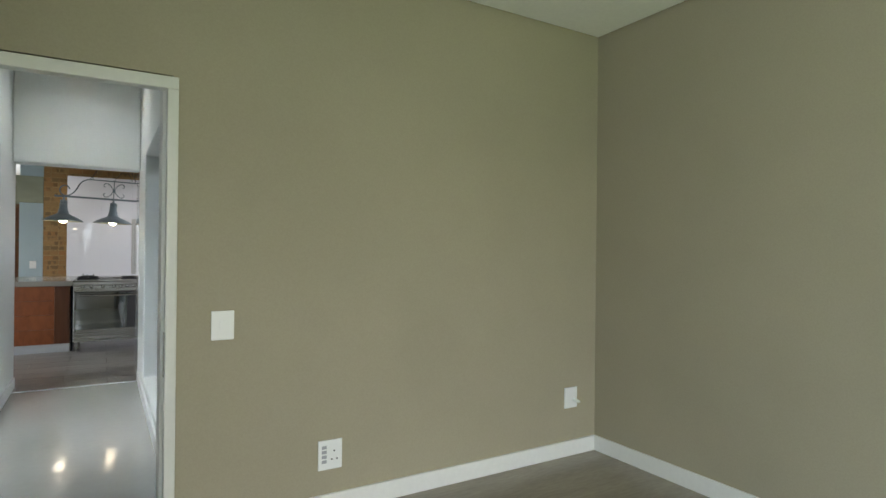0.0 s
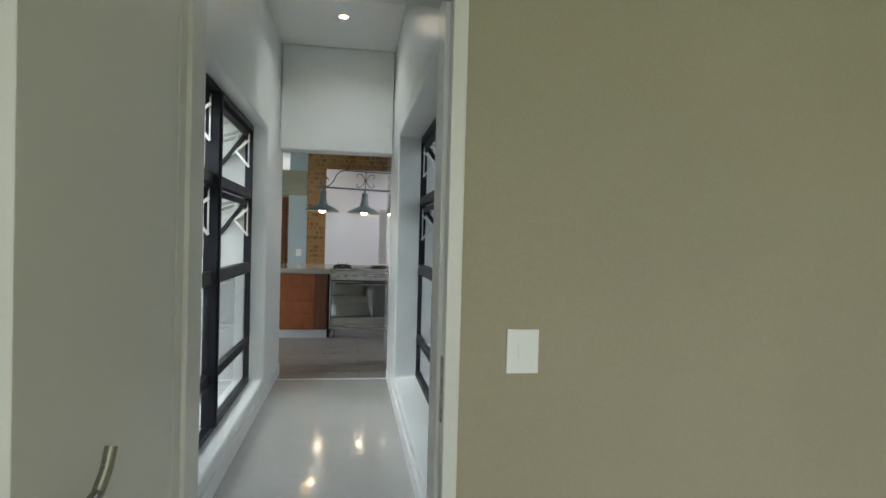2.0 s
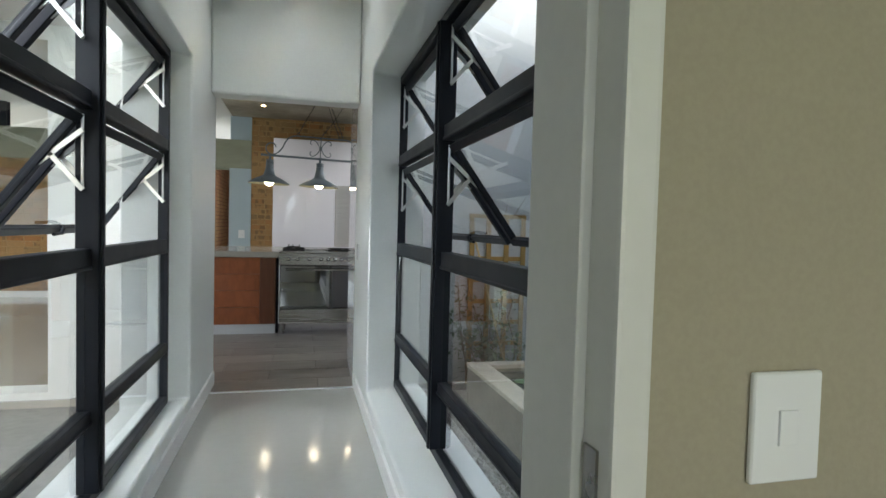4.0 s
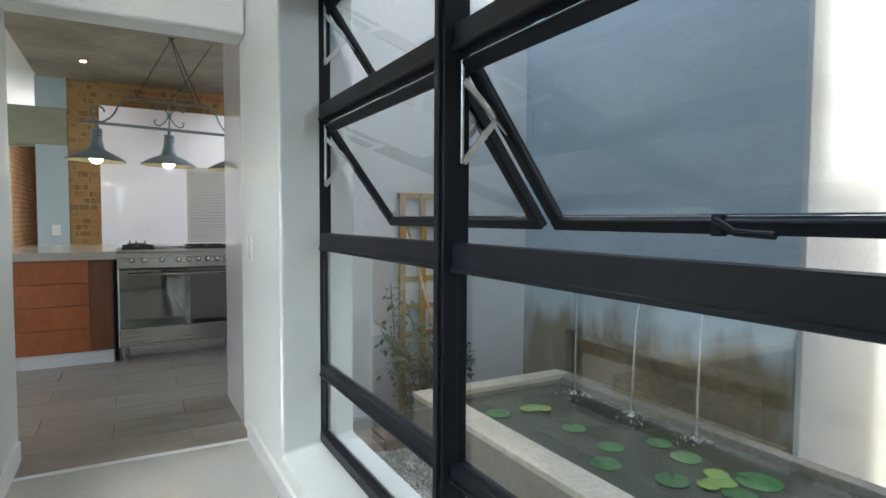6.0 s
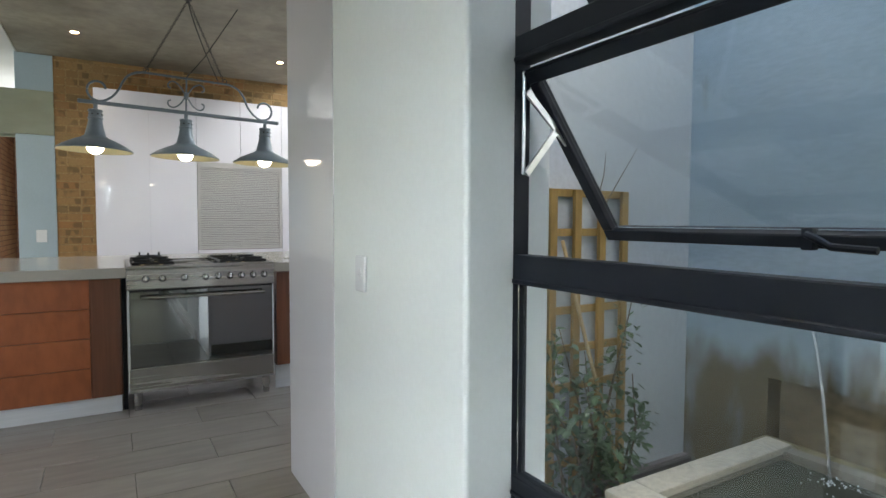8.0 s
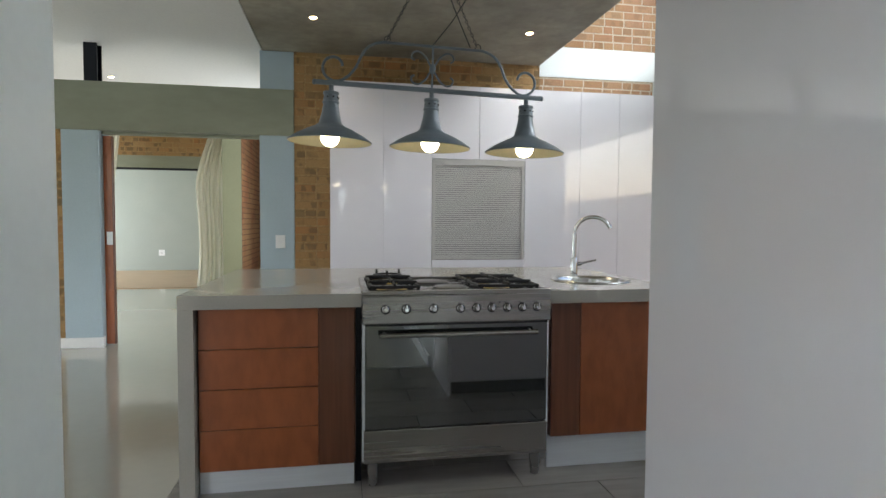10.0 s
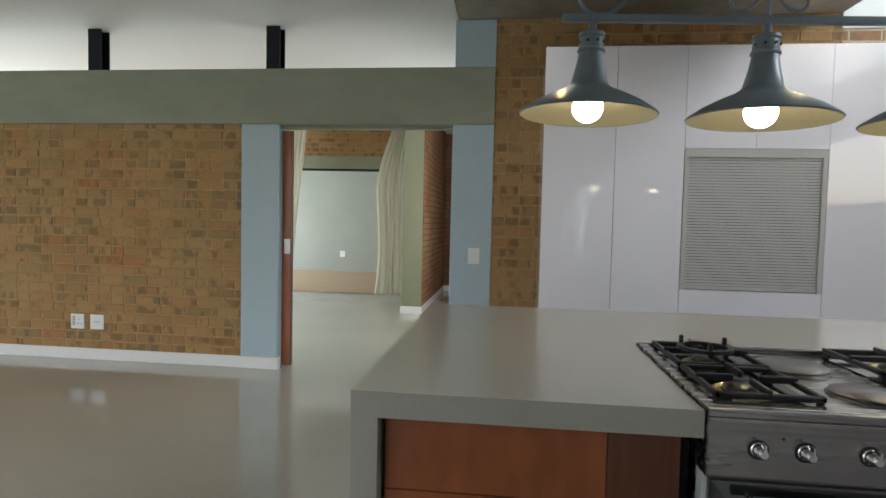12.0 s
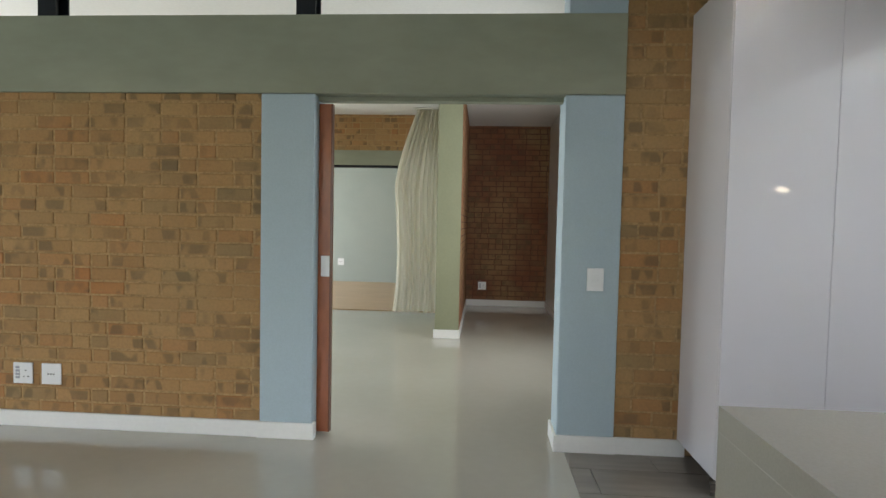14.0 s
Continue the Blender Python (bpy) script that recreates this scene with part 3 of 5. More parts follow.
# ---- skirtings, door and frames ----
def skirting(name, runs, mat=TRIM, label="white painted skirting board"):
    for lo, hi in runs:
        bm = bmesh.new()
        box(bm, lo, hi, 0.004)
        setting(name, bm, mat, label, "skirting")


H, T = 0.1, 0.016
skirting("baseboard_bedroom", [((0.79, DOOR_Y - T, 0), (3.36 - T, DOOR_Y, H)), ((3.36 - T, -3.2, 0), (3.36, DOOR_Y, H)), ((-0.45, -3.2, 0), (-0.45 + T, 0.3, H))])
PANEL = material("black_brown_panel", (0.035, 0.024, 0.018), 0.5, grain=0.2)
# dark panel added to fill the gap between curtain and door
setting("wardrobe_panel", boxes(((-0.44, 2.2, 0), (-0.40, 2.66, 2.84))), PANEL, "dark panel added behind the curtain edge", "panel")
skirting("baseboard_passage", [((PASS_L, 2.88, 0), (PASS_L + T, 6.64, H)), ((PASS_R - T, 2.96, 0), (PASS_R, 6.42, H))])
skirting("baseboard_living", [((-7.5, BRICK_Y - T - 0.004, 0), (-2.62, BRICK_Y - 0.004, H)), ((-2.63, BRICK_Y - T - 0.014, 0), (-2.275, BRICK_Y - 0.013, H)), ((-2.29, BRICK_Y - 0.013, 0), (-2.29 + T, BRICK_Y + 0.03, H)),
                              ((-0.80 - T, BRICK_Y - 0.03, 0), (-0.80, BRICK_Y + 0.25, H)), ((-0.80, BRICK_Y - T - 0.014, 0), (-0.455, BRICK_Y - 0.013, H)), ((-0.455, BRICK_Y - T - 0.004, 0), (-0.05, BRICK_Y - 0.004, H))])
skirting("baseboard_back", [((-1.80 - T, 15.17 - T, 0), (-1.52 + T, 15.17, H)), ((-1.52, 15.17, 0), (-1.52 + T, 17.95 - T, H)), ((-1.52, 17.95 - T, 0), (-0.2, 17.95, H)), ((-0.2 - T, 12.3, 0), (-0.2, 17.95 - T, H))])


def door_frame():
    """Pressed metal frame with a stop, painted cream."""
    fr = thing("door_frame_1", "cream painted pressed steel door frame", "door frame", kind="structure")
    for nm, x0, x1 in (("jamb", 0.676, 0.722), ("jamb", -0.14, -0.085)):
        bm = bmesh.new()
        box(bm, (x0, DOOR_Y - 0.018, 0), (x1, DOOR_Y + 0.05, 2.07), 0.006)
        s0, s1 = (0.662, 0.70) if x0 > 0 else (-0.11, -0.072)
        box(bm, (s0, DOOR_Y + 0.05, 0), (s1, DOOR_Y + 0.205, 2.112), 0.005)
        part(nm, bm, CREAM, fr)
    bm = bmesh.new()
    box(bm, (-0.14, DOOR_Y - 0.018, 2.07), (0.722, DOOR_Y + 0.05, 2.125), 0.006)
    box(bm, (-0.11, DOOR_Y + 0.05, 2.112), (0.70, DOOR_Y + 0.205, 2.134), 0.005)
    part("head", bm, CREAM, fr)
    part("strike_plate", boxes(((0.672, DOOR_Y + 0.01, 0.78), (0.68, DOOR_Y + 0.04, 0.98))), STEEL, fr, "steel strike plate")


door_frame()


def lever_door():
    d = thing("door_1", "white painted flush door standing open, with a steel lever handle", "door", at=(-0.085, DOOR_Y - 0.022, 0), turn=-88.5, kind="structure")
    bm = bmesh.new()
    box(bm, (0.0, -0.042, 0.008), (0.80, 0.0, 2.035), 0.003)
    part("leaf", bm, DOORW, d)
    bm = bmesh.new()
    box(bm, (0.7995, -0.031, 0.70), (0.802, -0.011, 0.945))
    part("lock_plate", bm, STEEL, d, "dark steel lock face plate")
    bm = bmesh.new()
    lathe(bm, [(0.0, 0.0), (0.026, 0.0), (0.026, 0.009), (0.022, 0.011), (0.0, 0.011)], 24, (0.745, 0, 0.895), "y")
    tube(bm, [(0.745, 0.01, 0.895), (0.745, 0.05, 0.895)], 0.0105, 12)
    tube(bm, [(0.745, 0.05, 0.895), (0.70, 0.052, 0.895), (0.645, 0.052, 0.897)], 0.0105, 12)
    tube(bm, [(0.645, 0.052, 0.897), (0.625, 0.058, 0.93), (0.61, 0.06, 0.965)], 0.0105, 12)
    smooth(part("handle", bm, STEEL, d, "brushed steel lever handle"))
    bm = bmesh.new()
    lathe(bm, [(0.0, 0.0), (0.026, 0.0), (0.026, 0.008), (0.012, 0.01), (0.012, 0.006), (0.0, 0.006)], 24, (0.745, 0, 0.82), "y")
    smooth(part("keyhole_rose", bm, STEEL, d, "round steel keyhole rose"))


lever_door()


# ---- plates on walls ----
PLATE = material("white_plastic", (0.82, 0.83, 0.84), 0.25)
DARKHOLE = material("dark_socket_hole", (0.03, 0.03, 0.035), 0.6)
GREYMARK = material("grey_print", (0.35, 0.36, 0.4), 0.5)


def plate(name, label, category, at, turn, w, h, kind_of, group=""):
    """A wall plate that faces -y before its turn; kind_of picks rockers, sockets or a plug."""
    p = thing(name, label, category, at=at, turn=turn, group=group)
    bm = bmesh.new()
    box(bm, (-w / 2, -0.010, -h / 2), (w / 2, 0.0, h / 2), 0.006, 3)
    smooth(part("cover", bm, PLATE, p), 30)
    if kind_of == "switch":
        part("rocker", box(bmesh.new(), (-w * 0.14, -0.0135, -h * 0.16), (w * 0.14, -0.009, h * 0.16), 0.002), PLATE, p)
    if kind_of == "double_switch":
        for zc in (h * 0.1, -h * 0.1):
            part("rocker", box(bmesh.new(), (-w * 0.2, -0.0135, zc - h * 0.08), (w * 0.2, -0.009, zc + h * 0.08), 0.002), PLATE, p)
    if kind_of == "socket":
        for i in range(4):
            part("rocker", box(bmesh.new(), (-w * 0.36, -0.0125, h * (0.27 - 0.16 * i) - h * 0.055), (-w * 0.16, -0.009, h * (0.27 - 0.16 * i) + h * 0.055), 0.0015), GREYMARK, p, "small grey rocker")
        for xx, zz in ((0.16, 0.12), (0.06, -0.16), (0.28, -0.16)):
            part("pin_hole", lathe(bmesh.new(), [(0.0, -0.0105), (0.0045, -0.0105), (0.0045, -0.009), (0.0, -0.009)], 12, (w * xx, 0, h * zz), "y"), DARKHOLE, p)
    if kind_of == "data":
        for i in (-1, 0, 1):
            part("port", box(bmesh.new(), (i * w * 0.14 - 0.005, -0.0108, -0.004), (i * w * 0.14 + 0.005, -0.009, 0.004)), DARKHOLE, p)
    if kind_of == "plugged":
        bm = bmesh.new()
        tube(bm, [(0.02, -0.01, -0.012), (0.024, -0.03, -0.016), (0.03, -0.05, -0.02)], 0.011, 12)
        tube(bm, [(0.03, -0.05, -0.02), (0.032, -0.058, -0.022)], 0.007, 10)
        smooth(part("plug", bm, PLATE, p, "cream antenna plug"))
    return p


plate("light_switch", "white plastic light switch on the olive wall", "switch", (0.92, DOOR_Y, 1.0), 0, 0.102, 0.137, "switch")
plate("wall_socket", "white plastic socket outlet on the olive wall", "socket", (1.452, DOOR_Y, 0.302), 0, 0.128, 0.152, "socket")
plate("antenna_socket", "white antenna outlet with a cream plug", "socket", (3.13, DOOR_Y, 0.385), 0, 0.112, 0.137, "plugged")
plate("passage_socket", "white switch plate on the passage wall end", "switch", (PASS_R, 6.33, 1.035), -90, 0.08, 0.12, "double_switch")
plate("pier_switch", "white double light switch on the blue pier", "switch", (-0.60, BRICK_Y - 0.012, 1.035), 0, 0.098, 0.135, "double_switch")
plate("brick_socket", "white socket outlet on the brick wall", "socket", (-4.165, BRICK_Y - 0.004, 0.34), 0, 0.13, 0.135, "socket")
plate("data_socket", "white data outlet on the brick wall", "socket", (-3.975, BRICK_Y - 0.004, 0.34), 0, 0.13, 0.135, "data")
plate("far_socket", "white socket outlet on the far grey-green wall", "socket", (-4.40, 21.0, 0.45), 0, 0.14, 0.15, "data")
plate("hall_socket", "white socket outlet on the dark brick wall", "socket", (-1.25, 17.945, 0.33), 0, 0.13, 0.13, "socket")


# ---- curtains ----
FABRIC = cloth_material("cream_curtain_cloth", (0.66, 0.63, 0.54), 0.5)
SHEER = cloth_material("thin_cream_curtain_cloth", (0.90, 0.885, 0.81), 0.4)


def curtain(name, label, mat, along, z0, z1, folds, amp, width_at, parent_turn, at):
    """A hanging cloth whose width changes with height: width_at(f) gives the two ends for f from 0 (hem) to 1 (head)."""
    c = thing(name, label, "curtain", at=at, turn=parent_turn)
    bm = bmesh.new()
    nu, nv = folds * 8, 28
    grid = []
    for k in range(nv + 1):
        f = k / nv
        a, b = width_at(f)
        row = []
        for i in range(nu + 1):
            u = i / nu
            wob = 0.35 * noise.noise(Vector((u * 5, f * 1.5, 3.1)))
            d = amp * (0.55 + 0.45 * (1 - f)) * math.sin(2 * math.pi * (u * folds + wob))
            d += 0.25 * amp * math.sin(4.7 * math.pi * u * folds + 2 * f)
            row.append(bm.verts.new((a + (b - a) * u, d, z0 + (z1 - z0) * f + 0.02 * (1 - f) * noise.noise(Vector((u * 9, 0, 1))))))
        grid.append(row)
    for k in range(nv):
        for i in range(nu):
            bm.faces.new((grid[k][i], grid[k][i + 1], grid[k + 1][i + 1], grid[k + 1][i]))
    bmesh.ops.solidify(bm, geom=bm.faces[:], thickness=0.003)
    smooth(part("cloth", bm, mat, c), 80)
    bm = bmesh.new()
    a, b = width_at(1.0)
    tube(bm, [(min(a, b) - 0.05, 0, z1 + 0.012), (max(a, b) + 0.05, 0, z1 + 0.012)], 0.012, 10)
    part("rail", bm, CREAM, c, "thin curtain rail")
    return c


curtain("bedroom_curtain", "cream curtain hanging in soft folds behind the open door", FABRIC, 0, 0.03, 2.75, 11, 0.035, lambda f: (-1.6, 1.035 - 0.20 * max(0.0, f - 0.35)), 90, (-0.33, 1.62, 0))
curtain("doorway_curtain", "cream curtain gathered loosely against the sage partition", SHEER, 0, 0.09, 2.925, 8, 0.04, lambda f: (-0.55 + (0.30 * max(0.0, (f - 0.62) / 0.38) ** 1.3) + 0.06 * math.sin(f * 5) * (1 - f), 0.10), 0, (-1.96, 16.5, 0))
curtain("far_curtain", "cream curtain drawn to the side of the far room", SHEER, 0, 0.09, 2.925, 6, 0.035, lambda f: (-0.3, 0.03 + 0.26 * f ** 1.4), 0, (-3.98, 16.5, 0))


# ---- ceiling downlights, posts, sliding door ----
LEDGLOW = glowing("warm_downlight_lens", (1.0, 0.86, 0.62), 18)


def downlight(at):
    d = thing("downlight", "small round recessed downlight, lit warm", "ceiling light", at=at, group="recessed downlights")
    smooth(part("ring", lathe(bmesh.new(), [(0.027, 0.0), (0.038, -0.004), (0.040, 0.0)], 28, cap=False), TRIM, d, "white trim ring"))
    part("lens", lathe(bmesh.new(), [(0.0, -0.001), (0.026, -0.001)], 24), LEDGLOW, d, "glowing lens")


for p in (*SLAB_LIGHTS, *PASSAGE_LIGHTS, (-4.83, 13.58, 2.955), (-2.70, 13.42, 2.955), (-3.4, 9.3, 2.955)):
    downlight(p)
for x in (-2.37, -4.03, -5.69):
    bm = bmesh.new()
    for lo, hi in (((x - 0.06, BRICK_Y + 0.05, 2.575), (x + 0.06, BRICK_Y + 0.065, 2.955)), ((x - 0.06, BRICK_Y + 0.155, 2.575), (x + 0.06, BRICK_Y + 0.17, 2.955)), ((x - 0.005, BRICK_Y + 0.065, 2.575), (x + 0.005, BRICK_Y + 0.155, 2.955))):
        box(bm, lo, hi)
    tagged(part("steel_post", bm, BLACK), "short black steel post standing on the concrete beam", "post", "posts on the beam", "structure")

sd = thing("sliding_door", "dark red timber sliding door slid into its pocket", "door", kind="structure")
part("leaf", boxes(((-3.3, BRICK_Y + 0.09, 0.012), (-2.215, BRICK_Y + 0.13, 2.07)), bevel=0.003), REDWOOD, sd)
part("edge_lipping", boxes(((-2.215, BRICK_Y + 0.088, 0.012), (-2.205, BRICK_Y + 0.132, 2.07)), bevel=0.002), DARKWOOD, sd, "darker timber edge")
part("pull_plate", boxes(((-2.268, BRICK_Y + 0.08, 1.0), (-2.215, BRICK_Y + 0.09, 1.13)), bevel=0.002), PLATE, sd, "pale recessed pull plate")
# track takes the grey-green of the concrete soffit over the doorway
part("track", boxes(((-3.3, BRICK_Y + 0.07, 2.085), (-0.8, BRICK_Y + 0.15, 2.11))), CONCRETE, sd, "top track in the beam's grey-green")

# ---- kitchen island ----
IX0, IX1, IB = -0.68, 1.73, 10.0
TOP0, TOP1 = 0.853, 0.915
CX0, CX1 = 0.115, 1.015


def worktop():
    w = thing("island_worktop", "beige engineered stone worktop with waterfall ends", "worktop")
    bm = bmesh.new()
    for lo, hi in (((IX0, ISL_Y, TOP0), (CX0 - 0.003, IB, TOP1)), ((CX0 - 0.003, 9.26, TOP0), (CX1 + 0.003, IB, TOP1))):
        box(bm, lo, hi)
    # right-hand length with a round cut for the bowl
    cx, cy, r, n = 1.43, 9.03, 0.20, 40
    x0, x1, y0, y1 = CX1 + 0.003, IX1, ISL_Y, IB
    ring = [(cx + r * math.cos(2 * math.pi * i / n), cy + r * math.sin(2 * math.pi * i / n)) for i in range(n)]
    outer = []
    for i in range(n):
        dx, dy = math.cos(2 * math.pi * i / n), math.sin(2 * math.pi * i / n)
        s = min(((x1 if dx > 0 else x0) - cx) / dx if abs(dx) > 1e-6 else 9, ((y1 if dy > 0 else y0) - cy) / dy if abs(dy) > 1e-6 else 9)
        outer.append((cx + s * dx, cy + s * dy))
    corners = [(x1, y1), (x0, y1), (x0, y0), (x1, y0)]
    for z in (TOP0, TOP1):
        a = [bm.verts.new((*p, z)) for p in ring]
        b = [bm.verts.new((*p, z)) for p in outer]
        for i in range(n):
            j = (i + 1) % n
            p, q = outer[i], outer[j]
            mid = [c for c in corners if abs(p[0] - q[0]) > 1e-5 and abs(p[1] - q[1]) > 1e-5 and min(p[0], q[0]) - 1e-5 <= c[0] <= max(p[0], q[0]) + 1e-5 and min(p[1], q[1]) - 1e-5 <= c[1] <= max(p[1], q[1]) + 1e-5]
            bm.faces.new([a[i], a[j], b[j], *[bm.verts.new((*c, z)) for c in mid[:1]], b[i]])
        if z == TOP0:
            low = a
        else:
            for i in range(n):
                bm.faces.new((low[i], low[(i + 1) % n], a[(i + 1) % n], a[i]))
    for lo, hi in (((x0, y0, TOP0), (x1, y0, TOP1)), ((x0, y1, TOP0), (x1, y1, TOP1))):
        bm.faces.new([bm.verts.new(v) for v in ((lo[0], lo[1], TOP0), (hi[0], lo[1], TOP0), (hi[0], lo[1], TOP1), (lo[0], lo[1], TOP1))])
    bm.faces.new([bm.verts.new(v) for v in ((x1, y0, TOP0), (x1, y1, TOP0), (x1, y1, TOP1), (x1, y0, TOP1))])
    bm.faces.new([bm.verts.new(v) for v in ((x0, y0, TOP0), (x0, y1, TOP0), (x0, y1, TOP1), (x0, y0, TOP1))])
    bmesh.ops.recalc_face_normals(bm, faces=bm.faces)
    part("slab", bm, QUARTZ, w)
    for x in (IX0, IX1 - 0.065):
        part("waterfall_end", boxes(((x, ISL_Y, 0.0), (x + 0.065, IB, TOP0)), bevel=0.002), QUARTZ, w)
    return w


worktop()


def drawer_unit():
    u = thing("drawer_unit", "reddish hardwood drawer unit with four plain fronts", "cabinet")
    y = ISL_Y + 0.045
    part("carcass", boxes(((IX0 + 0.068, y + 0.022, 0.11), (CX0 - 0.03, 9.4, TOP0 - 0.002))), DARKWOOD, u)
    for za, zb in ((0.667, 0.846), (0.485, 0.664), (0.301, 0.482), (0.112, 0.298)):
        part("drawer_front", boxes(((IX0 + 0.075, y, za), (-0.085, y + 0.02, zb)), bevel=0.0015), REDWOOD, u)
    part("filler_panel", boxes(((-0.083, y, 0.112), (0.078, y + 0.02, 0.845)), bevel=0.0015), DARKWOOD, u, "dark hardwood filler panel")
    # black sheet stands in for the shade of the open gap
    part("gap_panel", boxes(((0.087, y + 0.05, 0.0), (0.112, 9.25, TOP0 - 0.002))), BLACK, u, "black sheet added as shade in the gap beside the cooker")
    part("plinth", boxes(((IX0 + 0.068, y + 0.03, 0.0), (0.078, y + 0.045, 0.11))), PLINTH, u, "pale aluminium plinth")
    return u


drawer_unit()


def sink_cabinet():
    u = thing("sink_cabinet", "reddish hardwood cupboard under the sink", "cabinet")
    y = ISL_Y + 0.045
    part("carcass", boxes(((CX1 + 0.03, y + 0.022, 0.175), (IX1 - 0.068, 8.79, TOP0 - 0.002))), DARKWOOD, u)
    part("filler_panel", boxes(((CX1 + 0.03, y, 0.177), (1.195, y + 0.02, 0.845)), bevel=0.0015), DARKWOOD, u, "dark hardwood filler panel")
    part("door", boxes(((1.199, y, 0.177), (IX1 - 0.07, y + 0.02, 0.845)), bevel=0.0015), REDWOOD, u)
    part("plinth", boxes(((CX1 + 0.03, y + 0.05, 0.0), (IX1 - 0.068, y + 0.065, 0.175))), PLINTH, u, "pale aluminium plinth")


sink_cabinet()


IRON = material("matt_cast_iron", (0.012, 0.012, 0.013), 0.5, grain=0.2, grain_scale=120)
OVENGLASS = material("dark_oven_glass", (0.010, 0.013, 0.013), 0.03, coat=0.6)
OVENGLASS.node_tree.nodes["Principled BSDF"].inputs["IOR"].default_value = 2.2
ENAMEL = material("black_enamel", (0.012, 0.012, 0.013), 0.12, coat=0.3)
BRASS = material("brass_burner", (0.7, 0.5, 0.16), 0.3, 1.0)
HOTPLATE = material("dull_hotplate_steel", (0.17, 0.165, 0.155), 0.30, 1.0, grain=0.05)


def range_cooker():
    c = thing("range_cooker", "wide stainless steel range cooker with a dark glass oven door", "cooker", at=(CX0, ISL_Y, 0))
    W, D = CX1 - CX0, 0.68
    part("body", boxes(((0.004, 0.03, 0.125), (W - 0.004, D, 0.885))), STEEL, c)
    for x in (0.0, W - 0.012):
        part("side_trim", boxes(((x, 0.012, 0.125), (x + 0.012, 0.05, 0.772)), bevel=0.002), PLINTH, c, "bright side trim")
    bm = boxes(((0.0, -0.012, 0.772), (W, 0.05, 0.905)), bevel=0.006)
    part("control_panel", bm, STEEL, c)
    bm = boxes(((0.0, -0.012, 0.905), (W, 0.045, 0.925)), ((0.0, 0.045, 0.905), (0.03, D - 0.03, 0.925)), ((W - 0.03, 0.045, 0.905), (W, D - 0.03, 0.925)), ((0.0, D - 0.03, 0.905), (W, D, 0.925)), bevel=0.003)
    part("hob_rim", bm, STEEL, c)
    part("hob_tray", boxes(((0.03, 0.045, 0.885), (W - 0.03, D - 0.03, 0.908))), STEEL, c)
    bm = boxes(((0.012, 0.0, 0.282), (W - 0.012, 0.03, 0.762)), bevel=0.003)
    door = part("oven_door", bm, OVENGLASS, c, "dark reflective glass oven door")
    part("door_top_rail", boxes(((0.012, -0.002, 0.763), (W - 0.012, 0.03, 0.771))), IRON, c)
    bm = bmesh.new()
    tube(bm, [(0.075, -0.042, 0.725), (W - 0.075, -0.042, 0.725)], 0.0115, 14)
    for x in (0.10, W - 0.10):
        tube(bm, [(x, 0.0, 0.725), (x, -0.042, 0.725)], 0.008, 10)
    smooth(part("handle", bm, STEEL, door, "long brushed steel bar handle"))
    part("storage_drawer", boxes(((0.006, 0.0, 0.12), (W - 0.006, 0.03, 0.274)), bevel=0.004), STEEL, c)
    for x in (0.05, W - 0.05):
        for y in (0.05, D - 0.07):
            smooth(part("leg", lathe(bmesh.new(), [(0.021, 0.0), (0.023, 0.02), (0.023, 0.05), (0.027, 0.053), (0.027, 0.125)], 18, (x, y, 0)), STEEL, c))
    for i, x in enumerate((0.105, 0.20, 0.328, 0.455, 0.532, 0.607, 0.682, 0.757, 0.83)):
        bm = bmesh.new()
        lathe(bm, [(0.0, -0.044), (0.008, -0.044), (0.0125, -0.038), (0.014, -0.016), (0.0165, -0.014), (0.0165, -0.012), (0.0, -0.012)], 20, (x, 0, 0.84), "y")
        k = smooth(part("knob", bm, CHROME, c, "polished steel control knob"))
        part("knob_ring", lathe(bmesh.new(), [(0.022, -0.0135), (0.022, -0.0115), (0.0, -0.0115), (0.0, -0.0135)], 24, (x, 0, 0.84), "y"), IRON, k)
        part("pointer", boxes(((x - 0.0025, -0.0475, 0.842), (x + 0.0025, -0.03, 0.862))), CHROME, k)
    for x in (0.155, 0.645):
        part("pilot_light", lathe(bmesh.new(), [(0.0, -0.0135), (0.003, -0.0135), (0.003, -0.011)], 10, (x, 0, 0.866), "y"), IRON, c)
    # burners, hotplates and grates
    for x, y, r in ((0.15, 0.18, 0.045), (0.15, 0.47, 0.035), (0.68, 0.18, 0.04), (0.68, 0.47, 0.045)):
        smooth(part("burner", lathe(bmesh.new(), [(0.0, 0.93), (r * 0.8, 0.93), (r, 0.925), (r, 0.917), (r * 1.15, 0.916), (r * 1.15, 0.912)], 24, (x, y, 0)), HOTPLATE, c))
        smooth(part("burner_ring", lathe(bmesh.new(), [(r * 1.2, 0.913), (r * 1.5, 0.917), (r * 1.7, 0.913)], 28, (x, y, 0), cap=False), BRASS, c, "brass burner ring"))
    for x, y, r in ((0.445, 0.20, 0.085), (0.385, 0.46, 0.10)):
        smooth(part("hotplate", lathe(bmesh.new(), [(0.0, 0.922), (r * 0.9, 0.922), (r, 0.918), (r, 0.914), (r * 1.06, 0.912), (r * 1.08, 0.908)], 36, (x, y, 0)), HOTPLATE, c, "round solid hotplate"))
